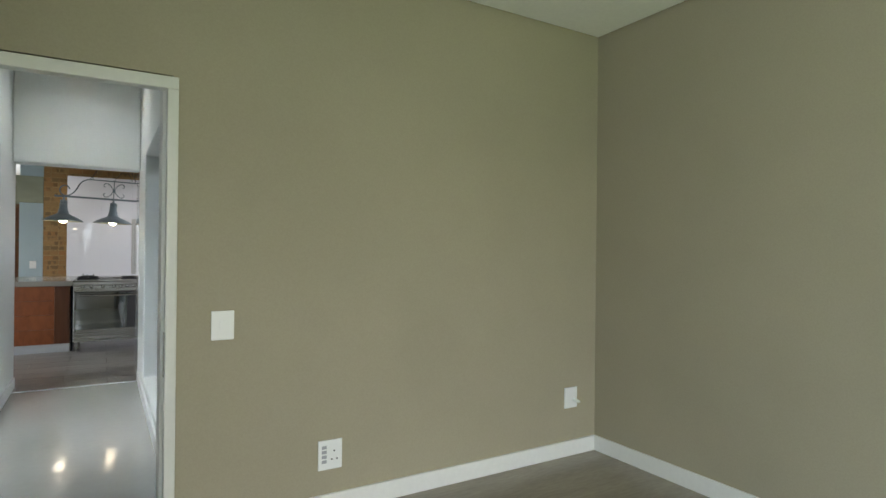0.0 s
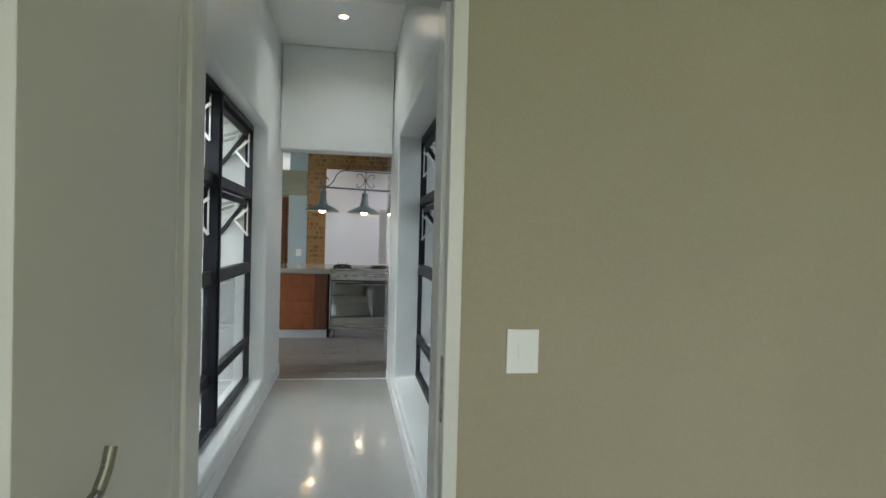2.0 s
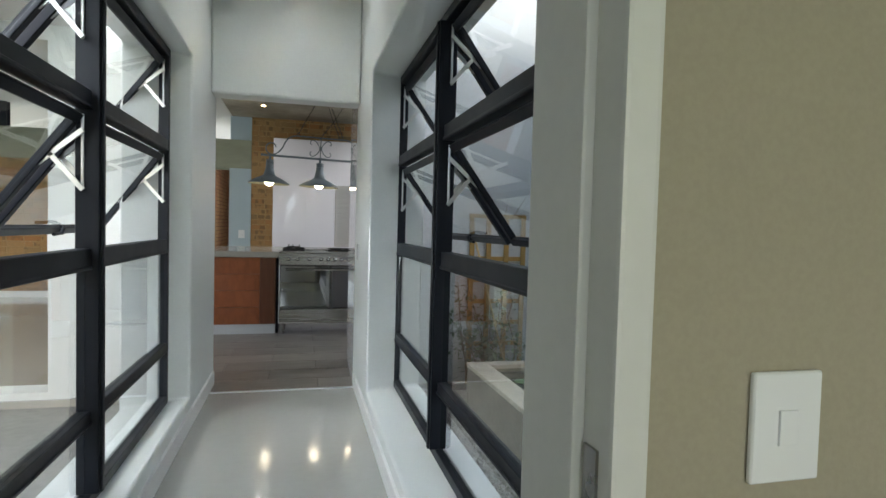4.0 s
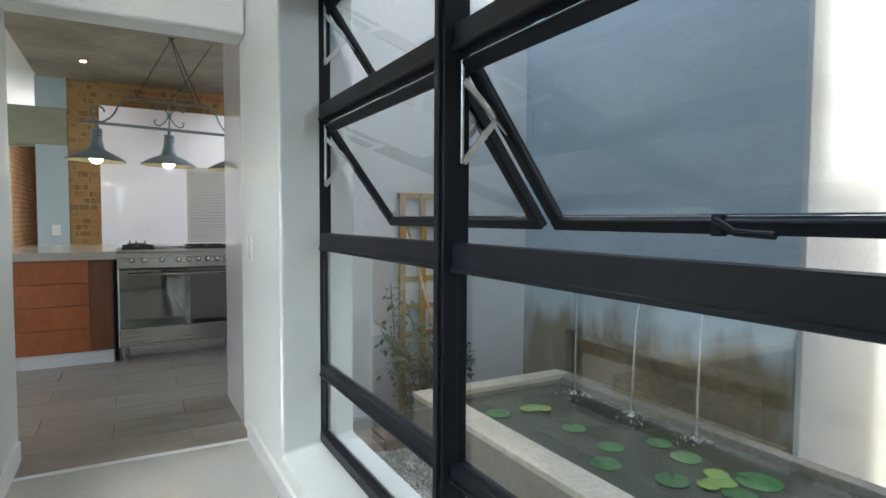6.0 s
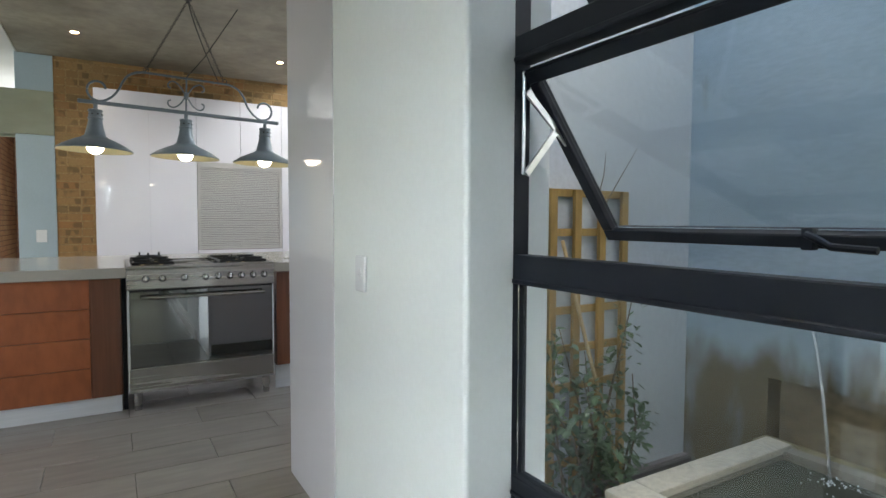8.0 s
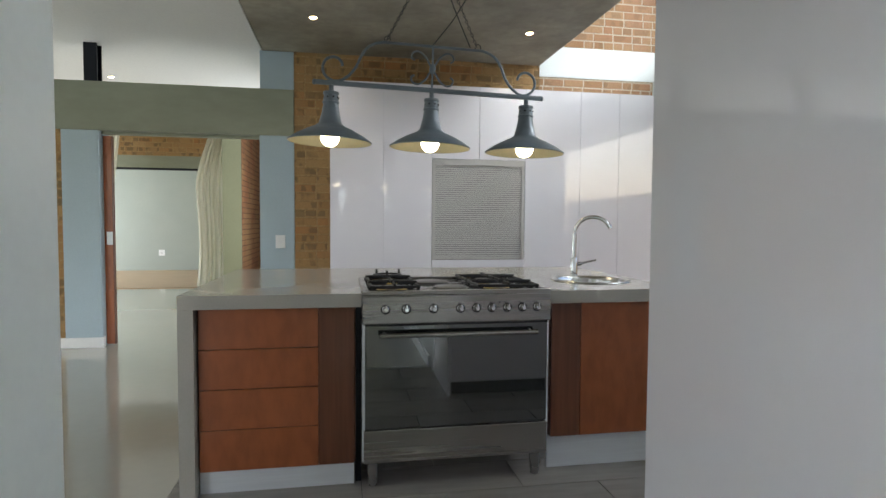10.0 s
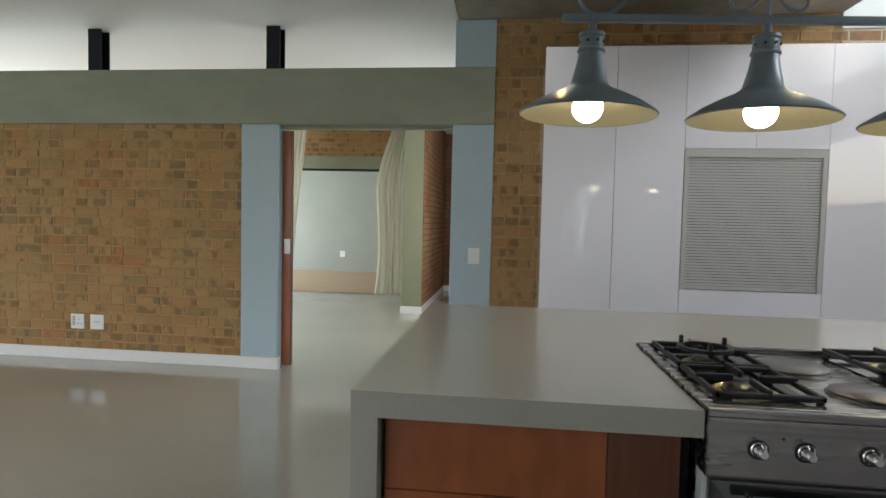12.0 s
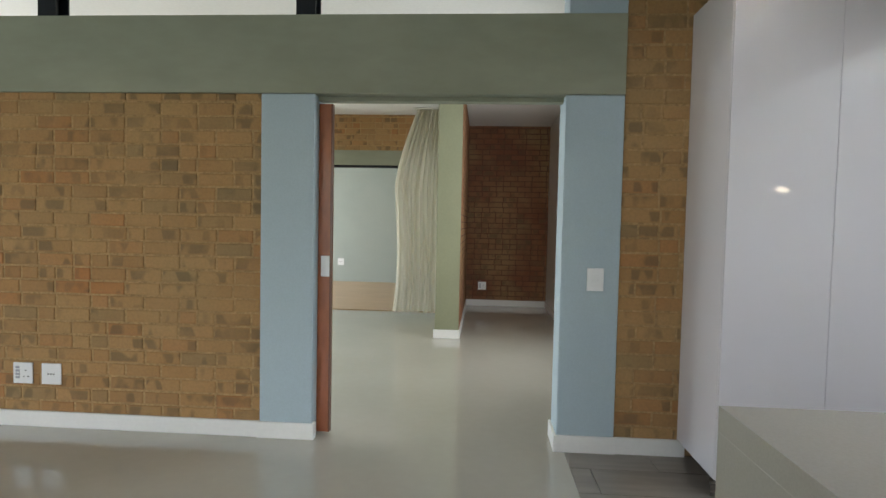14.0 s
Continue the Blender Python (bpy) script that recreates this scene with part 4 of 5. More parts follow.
    for x0, x1 in ((0.035, 0.275), (0.555, W - 0.035)):
        part("burner_tray", boxes(((x0 - 0.002, 0.05, 0.9085), (x1 + 0.002, 0.63, 0.9125)), bevel=0.001), ENAMEL, c, "black enamelled burner tray")
        for y0, y1 in ((0.055, 0.32), (0.335, 0.625)):
            bm = bmesh.new()
            for lo, hi in (((x0, y0, 0.928), (x1, y0 + 0.014, 0.942)), ((x0, y1 - 0.014, 0.928), (x1, y1, 0.942)), ((x0, y0, 0.928), (x0 + 0.014, y1, 0.942)), ((x1 - 0.014, y0, 0.928), (x1, y1, 0.942))):
                box(bm, lo, hi, 0.003, 1)
            xm, ym = (x0 + x1) / 2, (y0 + y1) / 2
            for lo, hi in (((x0, ym - 0.006, 0.934), (xm - 0.03, ym + 0.006, 0.952)), ((xm + 0.03, ym - 0.006, 0.934), (x1, ym + 0.006, 0.952)), ((xm - 0.006, y0, 0.934), (xm + 0.006, ym - 0.03, 0.952)), ((xm - 0.006, ym + 0.03, 0.934), (xm + 0.006, y1, 0.952))):
                box(bm, lo, hi, 0.003, 1)
            for xx in (x0 + 0.004, x1 - 0.016):
                for yy in (y0 + 0.004, y1 - 0.016):
                    box(bm, (xx, yy, 0.908), (xx + 0.012, yy + 0.012, 0.93))
            part("pan_grate", bm, IRON, c, "black cast iron pan grate")
    bm = bmesh.new()
    for a in (0.4, 2.5, 4.6):
        box(bm, (0.15 + 0.07 * math.cos(a) - 0.006, 0.47 + 0.07 * math.sin(a) - 0.006, 0.94), (0.15 + 0.07 * math.cos(a) + 0.006, 0.47 + 0.07 * math.sin(a) + 0.006, 0.985), 0.003, 1)
    lathe(bm, [(0.062, 0.952), (0.078, 0.952), (0.078, 0.962), (0.062, 0.962)], 28, (0.15, 0.47, 0), closed=True)
    part("wok_ring", bm, IRON, c, "black wok support")


range_cooker()


SINKSTEEL = material("polished_sink_steel", (0.55, 0.54, 0.52), 0.2, 1.0, grain=0.04, grain_scale=60)


def sink():
    s = thing("sink", "round stainless steel sink bowl set into the worktop", "sink", at=(1.43, 9.03, TOP1))
    smooth(part("bowl", lathe(bmesh.new(), [(0.225, 0.002), (0.222, 0.006), (0.20, 0.007), (0.192, 0.0), (0.188, -0.02), (0.18, -0.13), (0.16, -0.155), (0.03, -0.16), (0.0, -0.16)], 56, cap=False), SINKSTEEL, s), 60)
    smooth(part("drain", lathe(bmesh.new(), [(0.0, -0.156), (0.03, -0.156), (0.036, -0.159)], 24), CHROME, s))
    t = thing("tap", "chrome swan-neck mixer tap beside the sink", "tap", at=(1.44, 9.285, TOP1))
    smooth(part("body", lathe(bmesh.new(), [(0.028, 0.0), (0.028, 0.006), (0.022, 0.008), (0.022, 0.105), (0.018, 0.115), (0.0, 0.115)], 24), CHROME, t))
    pts = [(0, 0, 0.11), (0, 0, 0.26)] + [(0.095 * (1 - math.cos(a)), -0.055 * (1 - math.cos(a)), 0.26 + 0.105 * math.sin(a)) for a in [math.pi * k / 18 for k in range(1, 17)]]
    smooth(part("spout", tube(bmesh.new(), pts, 0.0125, 14), CHROME, t), 60)
    smooth(part("lever", tube(tube(bmesh.new(), [(0.015, 0, 0.07), (0.045, -0.008, 0.078)], 0.013, 12), [(0.045, -0.008, 0.078), (0.13, -0.03, 0.10)], 0.006, 10), CHROME, t))


sink()


# ---- pendant over the island ----
PAINTGREY = material("blue_grey_enamel", (0.135, 0.165, 0.19), 0.35, grain=0.05, stain=0.25, stain_scale=6, alt=(0.10, 0.11, 0.12))
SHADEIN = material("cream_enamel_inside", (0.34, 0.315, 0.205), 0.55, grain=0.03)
BULB = glowing("warm_bulb", (1.0, 0.85, 0.62), 5)
CHAIN = material("dark_chain_steel", (0.09, 0.09, 0.09), 0.4, 0.8)


def pendant():
    p = thing("pendant_light", "blue-grey wrought iron pendant bar with three enamel shades", "pendant lamp", at=(0.567, 9.45, 0))
    tilt = Matrix.Rotation(radians(1.6), 4, "Y")
    zr = 2.05
    def put(name, bm, mat, parent, label=""):
        bmesh.ops.transform(bm, matrix=Matrix.Translation((0, 0, zr)) @ tilt @ Matrix.Translation((0, 0, -zr)), verts=bm.verts)
        return smooth(part(name, bm, mat, parent, label), 45)
    bm = box(bmesh.new(), (-0.70, -0.013, zr - 0.013), (0.70, 0.013, zr + 0.013), 0.003)
    for x in (-0.705, 0.705):
        lathe(bm, [(0.0, -0.012), (0.012, -0.010), (0.018, 0.0), (0.012, 0.010), (0.0, 0.012)], 14, (x, 0, zr), "x")
    bar = put("bar", bm, PAINTGREY, p)
    # arched upper rod with scrolled ends
    def scroll(cx, cz, r0, r1, a0, a1, n=26):
        return [(cx + (r0 + (r1 - r0) * i / n) * math.cos(a0 + (a1 - a0) * i / n), 0, cz + (r0 + (r1 - r0) * i / n) * math.sin(a0 + (a1 - a0) * i / n)) for i in range(n + 1)]
    for s in (-1, 1):
        pts = [(s * 0.0, 0, zr + 0.265), (s * 0.25, 0, zr + 0.265), (s * 0.32, 0, zr + 0.262), (s * 0.385, 0, zr + 0.235), (s * 0.43, 0, zr + 0.18), (s * 0.46, 0, zr + 0.11), (s * 0.50, 0, zr + 0.055)]
        cx, cz, r = s * 0.585, zr + 0.095, 0.085
        a0 = math.pi * 1.18
        loop = [(cx + s * r * math.cos(a0 + math.pi * 1.75 * i / 26) * (1 - 0.5 * (i / 26) ** 1.6), 0, cz + r * math.sin(a0 + math.pi * 1.75 * i / 26) * (1 - 0.5 * (i / 26) ** 1.6)) for i in range(27)]
        put("arch_rod", tube(bmesh.new(), flowing(pts + loop[1:], 4), 0.0085, 10), PAINTGREY, p)
    for s in (-1, 1):
        for v in (-1, 1):
            pts = [(0.0, 0, zr + 0.13), (s * 0.02, 0, zr + 0.13 + v * 0.03), (s * 0.045, 0, zr + 0.13 + v * 0.07), (s * 0.085, 0, zr + 0.13 + v * 0.098), (s * 0.12, 0, zr + 0.13 + v * 0.09), (s * 0.13, 0, zr + 0.13 + v * 0.06), (s * 0.11, 0, zr + 0.13 + v * 0.045)]
            put("scroll", tube(bmesh.new(), flowing(pts), 0.006, 8), PAINTGREY, p)
    put("boss", lathe(bmesh.new(), [(0.0, 0.10), (0.016, 0.105), (0.02, 0.13), (0.016, 0.155), (0.0, 0.16)], 16, (0, 0, zr)), PAINTGREY, p)
    put("boss_rod", tube(bmesh.new(), [(0, 0, zr), (0, 0, zr + 0.265)], 0.007, 8), PAINTGREY, p)
    for x in (-0.605, 0.0, 0.605):
        z = zr - 0.015
        put("stem", lathe(bmesh.new(), [(0.014, z), (0.014, z - 0.035), (0.02, z - 0.036)], 16, (x, 0, 0)), PAINTGREY, p)
        prof = [(0.03, z - 0.036), (0.046, z - 0.040), (0.047, z - 0.052), (0.042, z - 0.056), (0.045, z - 0.096), (0.05, z - 0.099), (0.05, z - 0.106), (0.044, z - 0.110), (0.052, z - 0.16), (0.068, z - 0.225), (0.09, z - 0.243), (0.14, z - 0.265), (0.20, z - 0.297), (0.243, z - 0.326), (0.25, z - 0.333), (0.246, z - 0.338)]
        shade = put("shade", lathe(bmesh.new(), prof, 48, (x, 0, 0), cap=False), PAINTGREY, p)
        inner = [(0.245, z - 0.337), (0.238, z - 0.327), (0.196, z - 0.302), (0.137, z - 0.271), (0.088, z - 0.25), (0.05, z - 0.24), (0.0, z - 0.238)]
        put("reflector", lathe(bmesh.new(), inner, 48, (x, 0, 0), cap=False), SHADEIN, shade, "cream enamelled inside of the shade")
        for k in range(8):
            a = 2 * math.pi * k / 8 + 0.3
            smooth(part("vent_hole", lathe(bmesh.new(), [(0.0, -0.0465), (0.0055, -0.0465), (0.0055, -0.040)], 10, (0, 0, 0), "y"), IRON, shade)).matrix_basis = pose(x, 0, z - 0.074 - x * 0.028, 0, 0, math.degrees(a))
        put("bulb", lathe(bmesh.new(), [(0.03, z - 0.245), (0.034, z - 0.262)] + [(0.056 * math.cos(a), z - 0.308 - 0.056 * math.sin(a)) for a in [radians(-50 + 14 * k) for k in range(11)]], 36, (x, 0, 0)), BULB, shade, "round glowing bulb")
    # chains to one hook on the slab
    hook = Vector((0.04, 0.1, 2.955))
    for sx in (-0.28, 0.28):
        a = Vector((sx, 0, zr + 0.28))
        n = int((hook - a).length / 0.022)
        bm = bmesh.new()
        for i in range(n):
            c = a.lerp(hook, (i + 0.5) / n)
            d = (hook - a).normalized()
            q = d.to_track_quat("X", "Z") @ Euler((radians(90) * (i % 2), 0, 0)).to_quaternion()
            pts = [c + q @ Vector((0.016 * math.cos(t), 0.0075 * math.sin(t), 0)) for t in [2 * math.pi * k / 8 for k in range(9)]]
            tube(bm, pts, 0.0022, 5)
        part("chain", bm, CHAIN, p, "dark steel hanging chain")
        put("chain_ring", tube(bmesh.new(), [(sx + 0.018 * math.cos(t), 0, zr + 0.285 + 0.018 * math.sin(t)) for t in [2 * math.pi * k / 14 for k in range(15)]], 0.003, 6), CHAIN, p)
    part("flex", tube(bmesh.new(), [(0.0, 0, zr + 0.265), (0.14, 0.05, 2.5), (0.42, 0.12, 2.96)], 0.004, 6), CHAIN, p, "black lamp cable")
    part("flex", tube(bmesh.new(), flowing([(0.24, 0.0, zr + 0.272), (0.15, 0.03, 2.55), (0.08, 0.08, 2.78), (hook.x, hook.y, 2.94)]), 0.004, 6), CHAIN, p, "black lamp cable")
    smooth(part("ceiling_hook", lathe(bmesh.new(), [(0.03, 2.96), (0.028, 2.95), (0.008, 2.945), (0.008, 2.93), (0.0, 2.93)], 16, (hook.x, hook.y, 0)), CHAIN, p))


pendant()


# ---- tall cabinets and shutter ----
def tall_cabinet(name, label, x0, x1, fronts, plinth=True):
    c = thing(name, label, "cabinet", group="tall white cabinets")
    y = CAB_Y
    for za, zb in ((0.1, 2.565),):
        part("carcass", boxes(((x0, y + 0.02, za), (x1, BRICK_Y + 0.002, zb))), GLOSSWHITE, c)
    for a, b, za, zb in fronts:
        part("door", boxes(((a + 0.0015, y, za), (b - 0.0015, y + 0.0185, zb)), bevel=0.0012), GLOSSWHITE, c)
    part("plinth", boxes(((x0, y + 0.05, 0.0), (x1, y + 0.065, 0.1))), STEEL, c, "brushed metal plinth")


tall_cabinet("pantry_cabinet", "tall white high-gloss cabinet with two handleless doors", -0.09, 0.88, [(-0.09, 0.41, 0.102, 2.565), (0.41, 0.88, 0.102, 2.565)])
tall_cabinet("larder_cabinet", "tall white high-gloss cabinet with plain handleless doors", 1.82, 3.25, [(1.82, 2.40, 0.102, 2.565), (2.40, 2.82, 0.102, 2.565), (2.82, 3.25, 0.102, 2.565)])


def appliance_cabinet():
    c = thing("appliance_cabinet", "white gloss appliance cupboard with a closed roller shutter", "cabinet", group="tall white cabinets")
    x0, x1, y = 0.88, 1.82, CAB_Y
    part("upper_box", boxes(((x0, y + 0.02, 1.86), (x1, BRICK_Y + 0.002, 2.565))), GLOSSWHITE, c)
    part("lower_box", boxes(((x0, y + 0.02, 0.1), (x1, BRICK_Y + 0.002, 0.875))), GLOSSWHITE, c)
    for a, b in ((x0, 1.35), (1.35, x1)):
        part("door", boxes(((a + 0.0015, y, 1.862), (b - 0.0015, y + 0.0185, 2.565)), bevel=0.0012), GLOSSWHITE, c)
    for za, zb in ((0.102, 0.48), (0.483, 0.872)):
        part("drawer_front", boxes(((x0 + 0.0015, y, za), (x1 - 0.0015, y + 0.0185, zb)), bevel=0.0012), GLOSSWHITE, c)
    bm = boxes(((x0 + 0.004, y - 0.002, 0.876), (x0 + 0.034, y + 0.05, 1.858)), ((x1 - 0.034, y - 0.002, 0.876), (x1 - 0.004, y + 0.05, 1.858)), ((x0 + 0.034, y - 0.002, 1.80), (x1 - 0.034, y + 0.05, 1.858)))
    part("shutter_frame", bm, ALU, c, "aluminium shutter frame")
    sh = part("shutter_bottom_bar", boxes(((x0 + 0.034, y + 0.004, 0.88), (x1 - 0.034, y + 0.022, 0.905)), bevel=0.002), ALU, c)
    n = 44
    for i in range(n):
        za = 0.905 + (1.80 - 0.905) * i / n
        part("slat", boxes(((x0 + 0.034, y + 0.008, za + 0.0015), (x1 - 0.034, y + 0.02, za + (1.80 - 0.905) / n - 0.002))), ALU, c)
    part("shutter_back", boxes(((x0 + 0.034, y + 0.022, 0.876), (x1 - 0.034, y + 0.03, 1.80))), DARKHOLE, c)
    part("plinth", boxes(((x0, y + 0.05, 0.0), (x1, y + 0.065, 0.1))), STEEL, c, "brushed metal plinth")


ALU = material("satin_aluminium", (0.46, 0.44, 0.42), 0.55, 0.1, grain=0.03, stretch=(0.1, 3, 3))
appliance_cabinet()

fc = thing("fridge_cabinet", "tall white high-gloss housing beside the passage opening", "cabinet")
part("side_panel", boxes(((PASS_R + 0.004, 6.624, 0.0), (PASS_R + 0.024, 7.245, 2.955)), bevel=0.0015), GLOSSWHITE, fc)
part("carcass", boxes(((PASS_R + 0.024, 6.63, 0.1), (1.5, 7.225, 2.955))), GLOSSWHITE, fc)
part("door", boxes(((PASS_R + 0.026, 7.227, 0.102), (1.5, 7.245, 2.95)), bevel=0.0015), GLOSSWHITE, fc)
part("plinth", boxes(((PASS_R + 0.024, 7.19, 0.0), (1.5, 7.205, 0.1))), STEEL, fc)

# threshold strip
setting("threshold_strip", boxes(((PASS_L + 0.016, 6.385, -0.002), (PASS_R - 0.016, 6.415, 0.006)), bevel=0.002), PLINTH, "thin metal floor threshold strip", "threshold")


# ---- glazed doors, table, stone wall ----
def glazed_doors():
    g = thing("glazed_doors", "charcoal aluminium glazed doors with broad horizontal rails", "glazed door", kind="structure")
    x0, x1 = 3.82, 3.89
    ya, yb = 6.7, 11.665
    part("head_box", boxes(((x0 - 0.01, ya, 2.46), (x1 + 0.02, yb, 2.85)), bevel=0.004), BLACK, g)
    # the folding leaves further along stand open; one fixed leaf remains
    y0 = 10.35
    for a, b in ((ya, ya + 0.06), (y0, y0 + 0.11), (yb - 0.13, yb)):
        part("stile", boxes(((x0, a, 0.0), (x1, b, 2.46)), bevel=0.003), BLACK, g)
    a, b = y0 + 0.11, yb - 0.13
    for za, zb in ((0.0, 0.10), (0.46, 0.62), (0.94, 1.18), (1.47, 1.70), (1.98, 2.20)):
        part("rail", boxes(((x0 + 0.005, a, za), (x1 - 0.005, b, zb)), bevel=0.003), BLACK, g)
    for za, zb in ((0.10, 0.46), (0.62, 0.94), (1.18, 1.47), (1.70, 1.98), (2.20, 2.46)):
        part("pane", boxes(((x0 + 0.03, a, za), (x0 + 0.036, b, zb))), GLASS, g).visible_shadow = False
    part("floor_track", boxes(((x0 - 0.02, ya + 0.06, 0.0), (x1 + 0.02, y0, 0.018)), bevel=0.002), BLACK, g)
    hi = part("clerestory_frame", boxes(((3.86, ya, 3.2), (3.92, ya + 0.06, 4.6)), ((3.86, yb - 0.06, 3.2), (3.92, yb, 4.6)), ((3.86, ya, 3.2), (3.92, yb, 3.25)), ((3.86, ya, 4.55), (3.92, yb, 4.6)), ((3.86, 9.3, 3.25), (3.92, 9.36, 4.55))), BLACK, g)
    part("pane", boxes(((3.888, ya + 0.06, 3.25), (3.894, yb - 0.06, 4.55))), GLASS, hi).visible_shadow = False


glazed_doors()

OAK = material("honey_brown_table_wood", (0.26, 0.13, 0.06), 0.3, grain=0.2, grain_scale=10, stain=0.5, stain_scale=2, alt=(0.17, 0.08, 0.035), stretch=(2.5, 0.25, 1), coat=0.25, spread=0.08)
tb = thing("low_table", "low honey-brown timber table near the glazed doors", "table")
for i in range(7):
    part("plank", boxes(((2.565 + 0.17 * i, 9.32, 0.555), (2.648 + 0.17 * i, 10.8, 0.605)), bevel=0.004), OAK, tb)
part("apron", boxes(((2.75, 9.62, 0.47), (3.5, 9.66, 0.555)), ((2.75, 10.5, 0.47), (3.5, 10.54, 0.555))), OAK, tb)
for x in (2.86, 3.42):
    for y in (9.72, 10.44):
        part("leg", boxes(((x - 0.06, y - 0.06, 0), (x + 0.06, y + 0.06, 0.555)), bevel=0.005), OAK, tb)


# ---- the water court ----
WATER = material("murky_pond_water", (0.085, 0.09, 0.066), 0.04, stain=0.4, stain_scale=1.5, alt=(0.06, 0.065, 0.045))
LILY = material("lily_pad_green", (0.06, 0.18, 0.06), 0.35, grain=0.25, grain_scale=40, stain=0.5, stain_scale=14, alt=(0.11, 0.23, 0.08), spread=0.2)
LILYNEW = material("young_lily_leaf", (0.19, 0.31, 0.05), 0.4, grain=0.15)
TRELLIS = material("yellow_treated_pine", (0.40, 0.255, 0.075), 0.6, grain=0.15, grain_scale=40, stain=0.3, stain_scale=8, stretch=(1, 1, 0.2), spread=0.1)
LEAF = material("dark_shrub_leaf", (0.065, 0.12, 0.05), 0.45, grain=0.25, grain_scale=20, stain=0.4, stain_scale=9, alt=(0.08, 0.13, 0.05))
TWIG = material("brown_twig", (0.14, 0.10, 0.06), 0.8, grain=0.2)
PEBBLE = material("pale_pebbles", (0.55, 0.52, 0.47), 0.6, grain=0.3, grain_scale=14, stain=0.5, stain_scale=30, alt=(0.3, 0.28, 0.25))
STAIN = material("algae_stained_plaster", (0.30, 0.25, 0.13), 0.8, grain=0.25, grain_scale=25, stain=0.8, stain_scale=5, alt=(0.10, 0.08, 0.03), bump=0.2)
SPLASH = material("white_foam", (0.75, 0.8, 0.8), 0.4)
STREAM = glass_material("falling_water", (0.9, 0.94, 0.95), 0.2)
STREAM.node_tree.nodes["Principled BSDF"].inputs["Transmission Weight"].default_value = 0.82
REDEDGE = material("red_brown_edging", (0.20, 0.09, 0.055), 0.85, grain=0.2, stain=0.4, stain_scale=8)


def trough():
    t = thing("water_trough", "raised cement pond trough with a broad troweled rim", "water trough")
    x0, x1, y0, y1 = 1.51, 2.50, 3.0, 5.95
    r, e = 0.145, 0.11
    bm = bmesh.new()
    for lo, hi in (((x0 + 0.006, y0, -0.06), (x0 + r - 0.004, y1 - 0.006, 0.245)), ((x0 + r - 0.004, y1 - e + 0.004, -0.06), (x1, y1 - 0.006, 0.245)), ((x0 + r - 0.004, y0, -0.06), (x1, y0 + e - 0.004, 0.245))):
        box(bm, lo, hi)
    # sides take a darker cement colour than the rim
    part("trough_wall", bm, TROUGH, t, "grey-brown cement side, darker than the rim")
    bm = bmesh.new()
    for lo, hi in (((x0, y0, 0.245), (x0 + r, y1, 0.275)), ((x0 + r, y1 - e, 0.245), (x1, y1, 0.275)), ((x0 + r, y0, 0.245), (x1, y0 + e, 0.275))):
        box(bm, lo, hi, 0.008)
    part("rim", bm, PLASTER, t, "pale troweled cement rim")
    part("back_kerb", boxes(((x1 - 0.07, y0 + e, -0.06), (x1, y1 - e, 0.262)), bevel=0.008), TROUGH, t, "algae stained back kerb")
    part("basin_floor", boxes(((x0 + r, y0 + e, -0.06), (x1 - 0.07, y1 - e, 0.02))), STAIN, t)
    bm = bmesh.new()
    n = 10
    g = [[bm.verts.new((x0 + r + (x1 - x0 - r - 0.07) * i / n, y0 + e + (y1 - y0 - 2 * e) * k / (2 * n), 0.225)) for k in range(2 * n + 1)] for i in range(n + 1)]
    for i in range(n):
        for k in range(2 * n):
            bm.faces.new((g[i][k], g[i + 1][k], g[i + 1][k + 1], g[i][k + 1]))
    smooth(tagged(part("pond_water", bm, WATER), "dark still pond water", "water", kind="structure"))


trough()
setting("niche_wall", boxes(((2.503, 4.62, -0.06), (2.618, 6.02, 0.235))), STAIN, "algae stained ledge behind the pond", "wall")


def lily_pad(x, y, r, turn, mat=LILY, z=0.229):
    p = thing("lily_pad", "round green lily pad floating on the pond", "lily pad", at=(x, y, z), turn=turn, group="lily pads")
    bm = bmesh.new()
    n = 22
    c = bm.verts.new((0, 0, 0.001))
    c2 = bm.verts.new((0, 0, -0.003))
    ring, low = [], []
    for i in range(n + 1):
        a = 0.16 + (2 * math.pi - 0.32) * i / n
        rr = r * (1 + 0.06 * noise.noise(Vector((math.cos(a) * 2, math.sin(a) * 2, x * 9))))
        ring.append(bm.verts.new((rr * math.cos(a), rr * math.sin(a), 0.003)))
        low.append(bm.verts.new((rr * math.cos(a), rr * math.sin(a), 0.0)))
    for i in range(n):
        bm.faces.new((c, ring[i], ring[i + 1]))
        bm.faces.new((c2, low[i + 1], low[i]))
        bm.faces.new((ring[i], low[i], low[i + 1], ring[i + 1]))
    smooth(part("leaf", bm, mat, p), 50)


for i, (x, y, r) in enumerate(((1.79, 5.56, 0.085), (1.985, 5.23, 0.075), (1.975, 4.99, 0.075), (2.187, 4.92, 0.075), (2.162, 4.765, 0.085), (1.835, 4.88, 0.085), (1.945, 4.655, 0.085), (2.216, 4.494, 0.11), (2.06, 4.47, 0.08), (2.0, 5.55, 0.06), (1.80, 4.35, 0.09), (2.1, 4.2, 0.09))):
    lily_pad(x, y, r * 0.72, 67 * i, LILY)
for x, y, r, tn in ((2.02, 5.50, 0.045, 20), (1.95, 5.53, 0.04, 140), (2.08, 4.55, 0.05, 200), (2.12, 4.60, 0.045, 300), (2.02, 4.56, 0.04, 90)):
    lily_pad(x, y, r, tn, LILYNEW, 0.236)

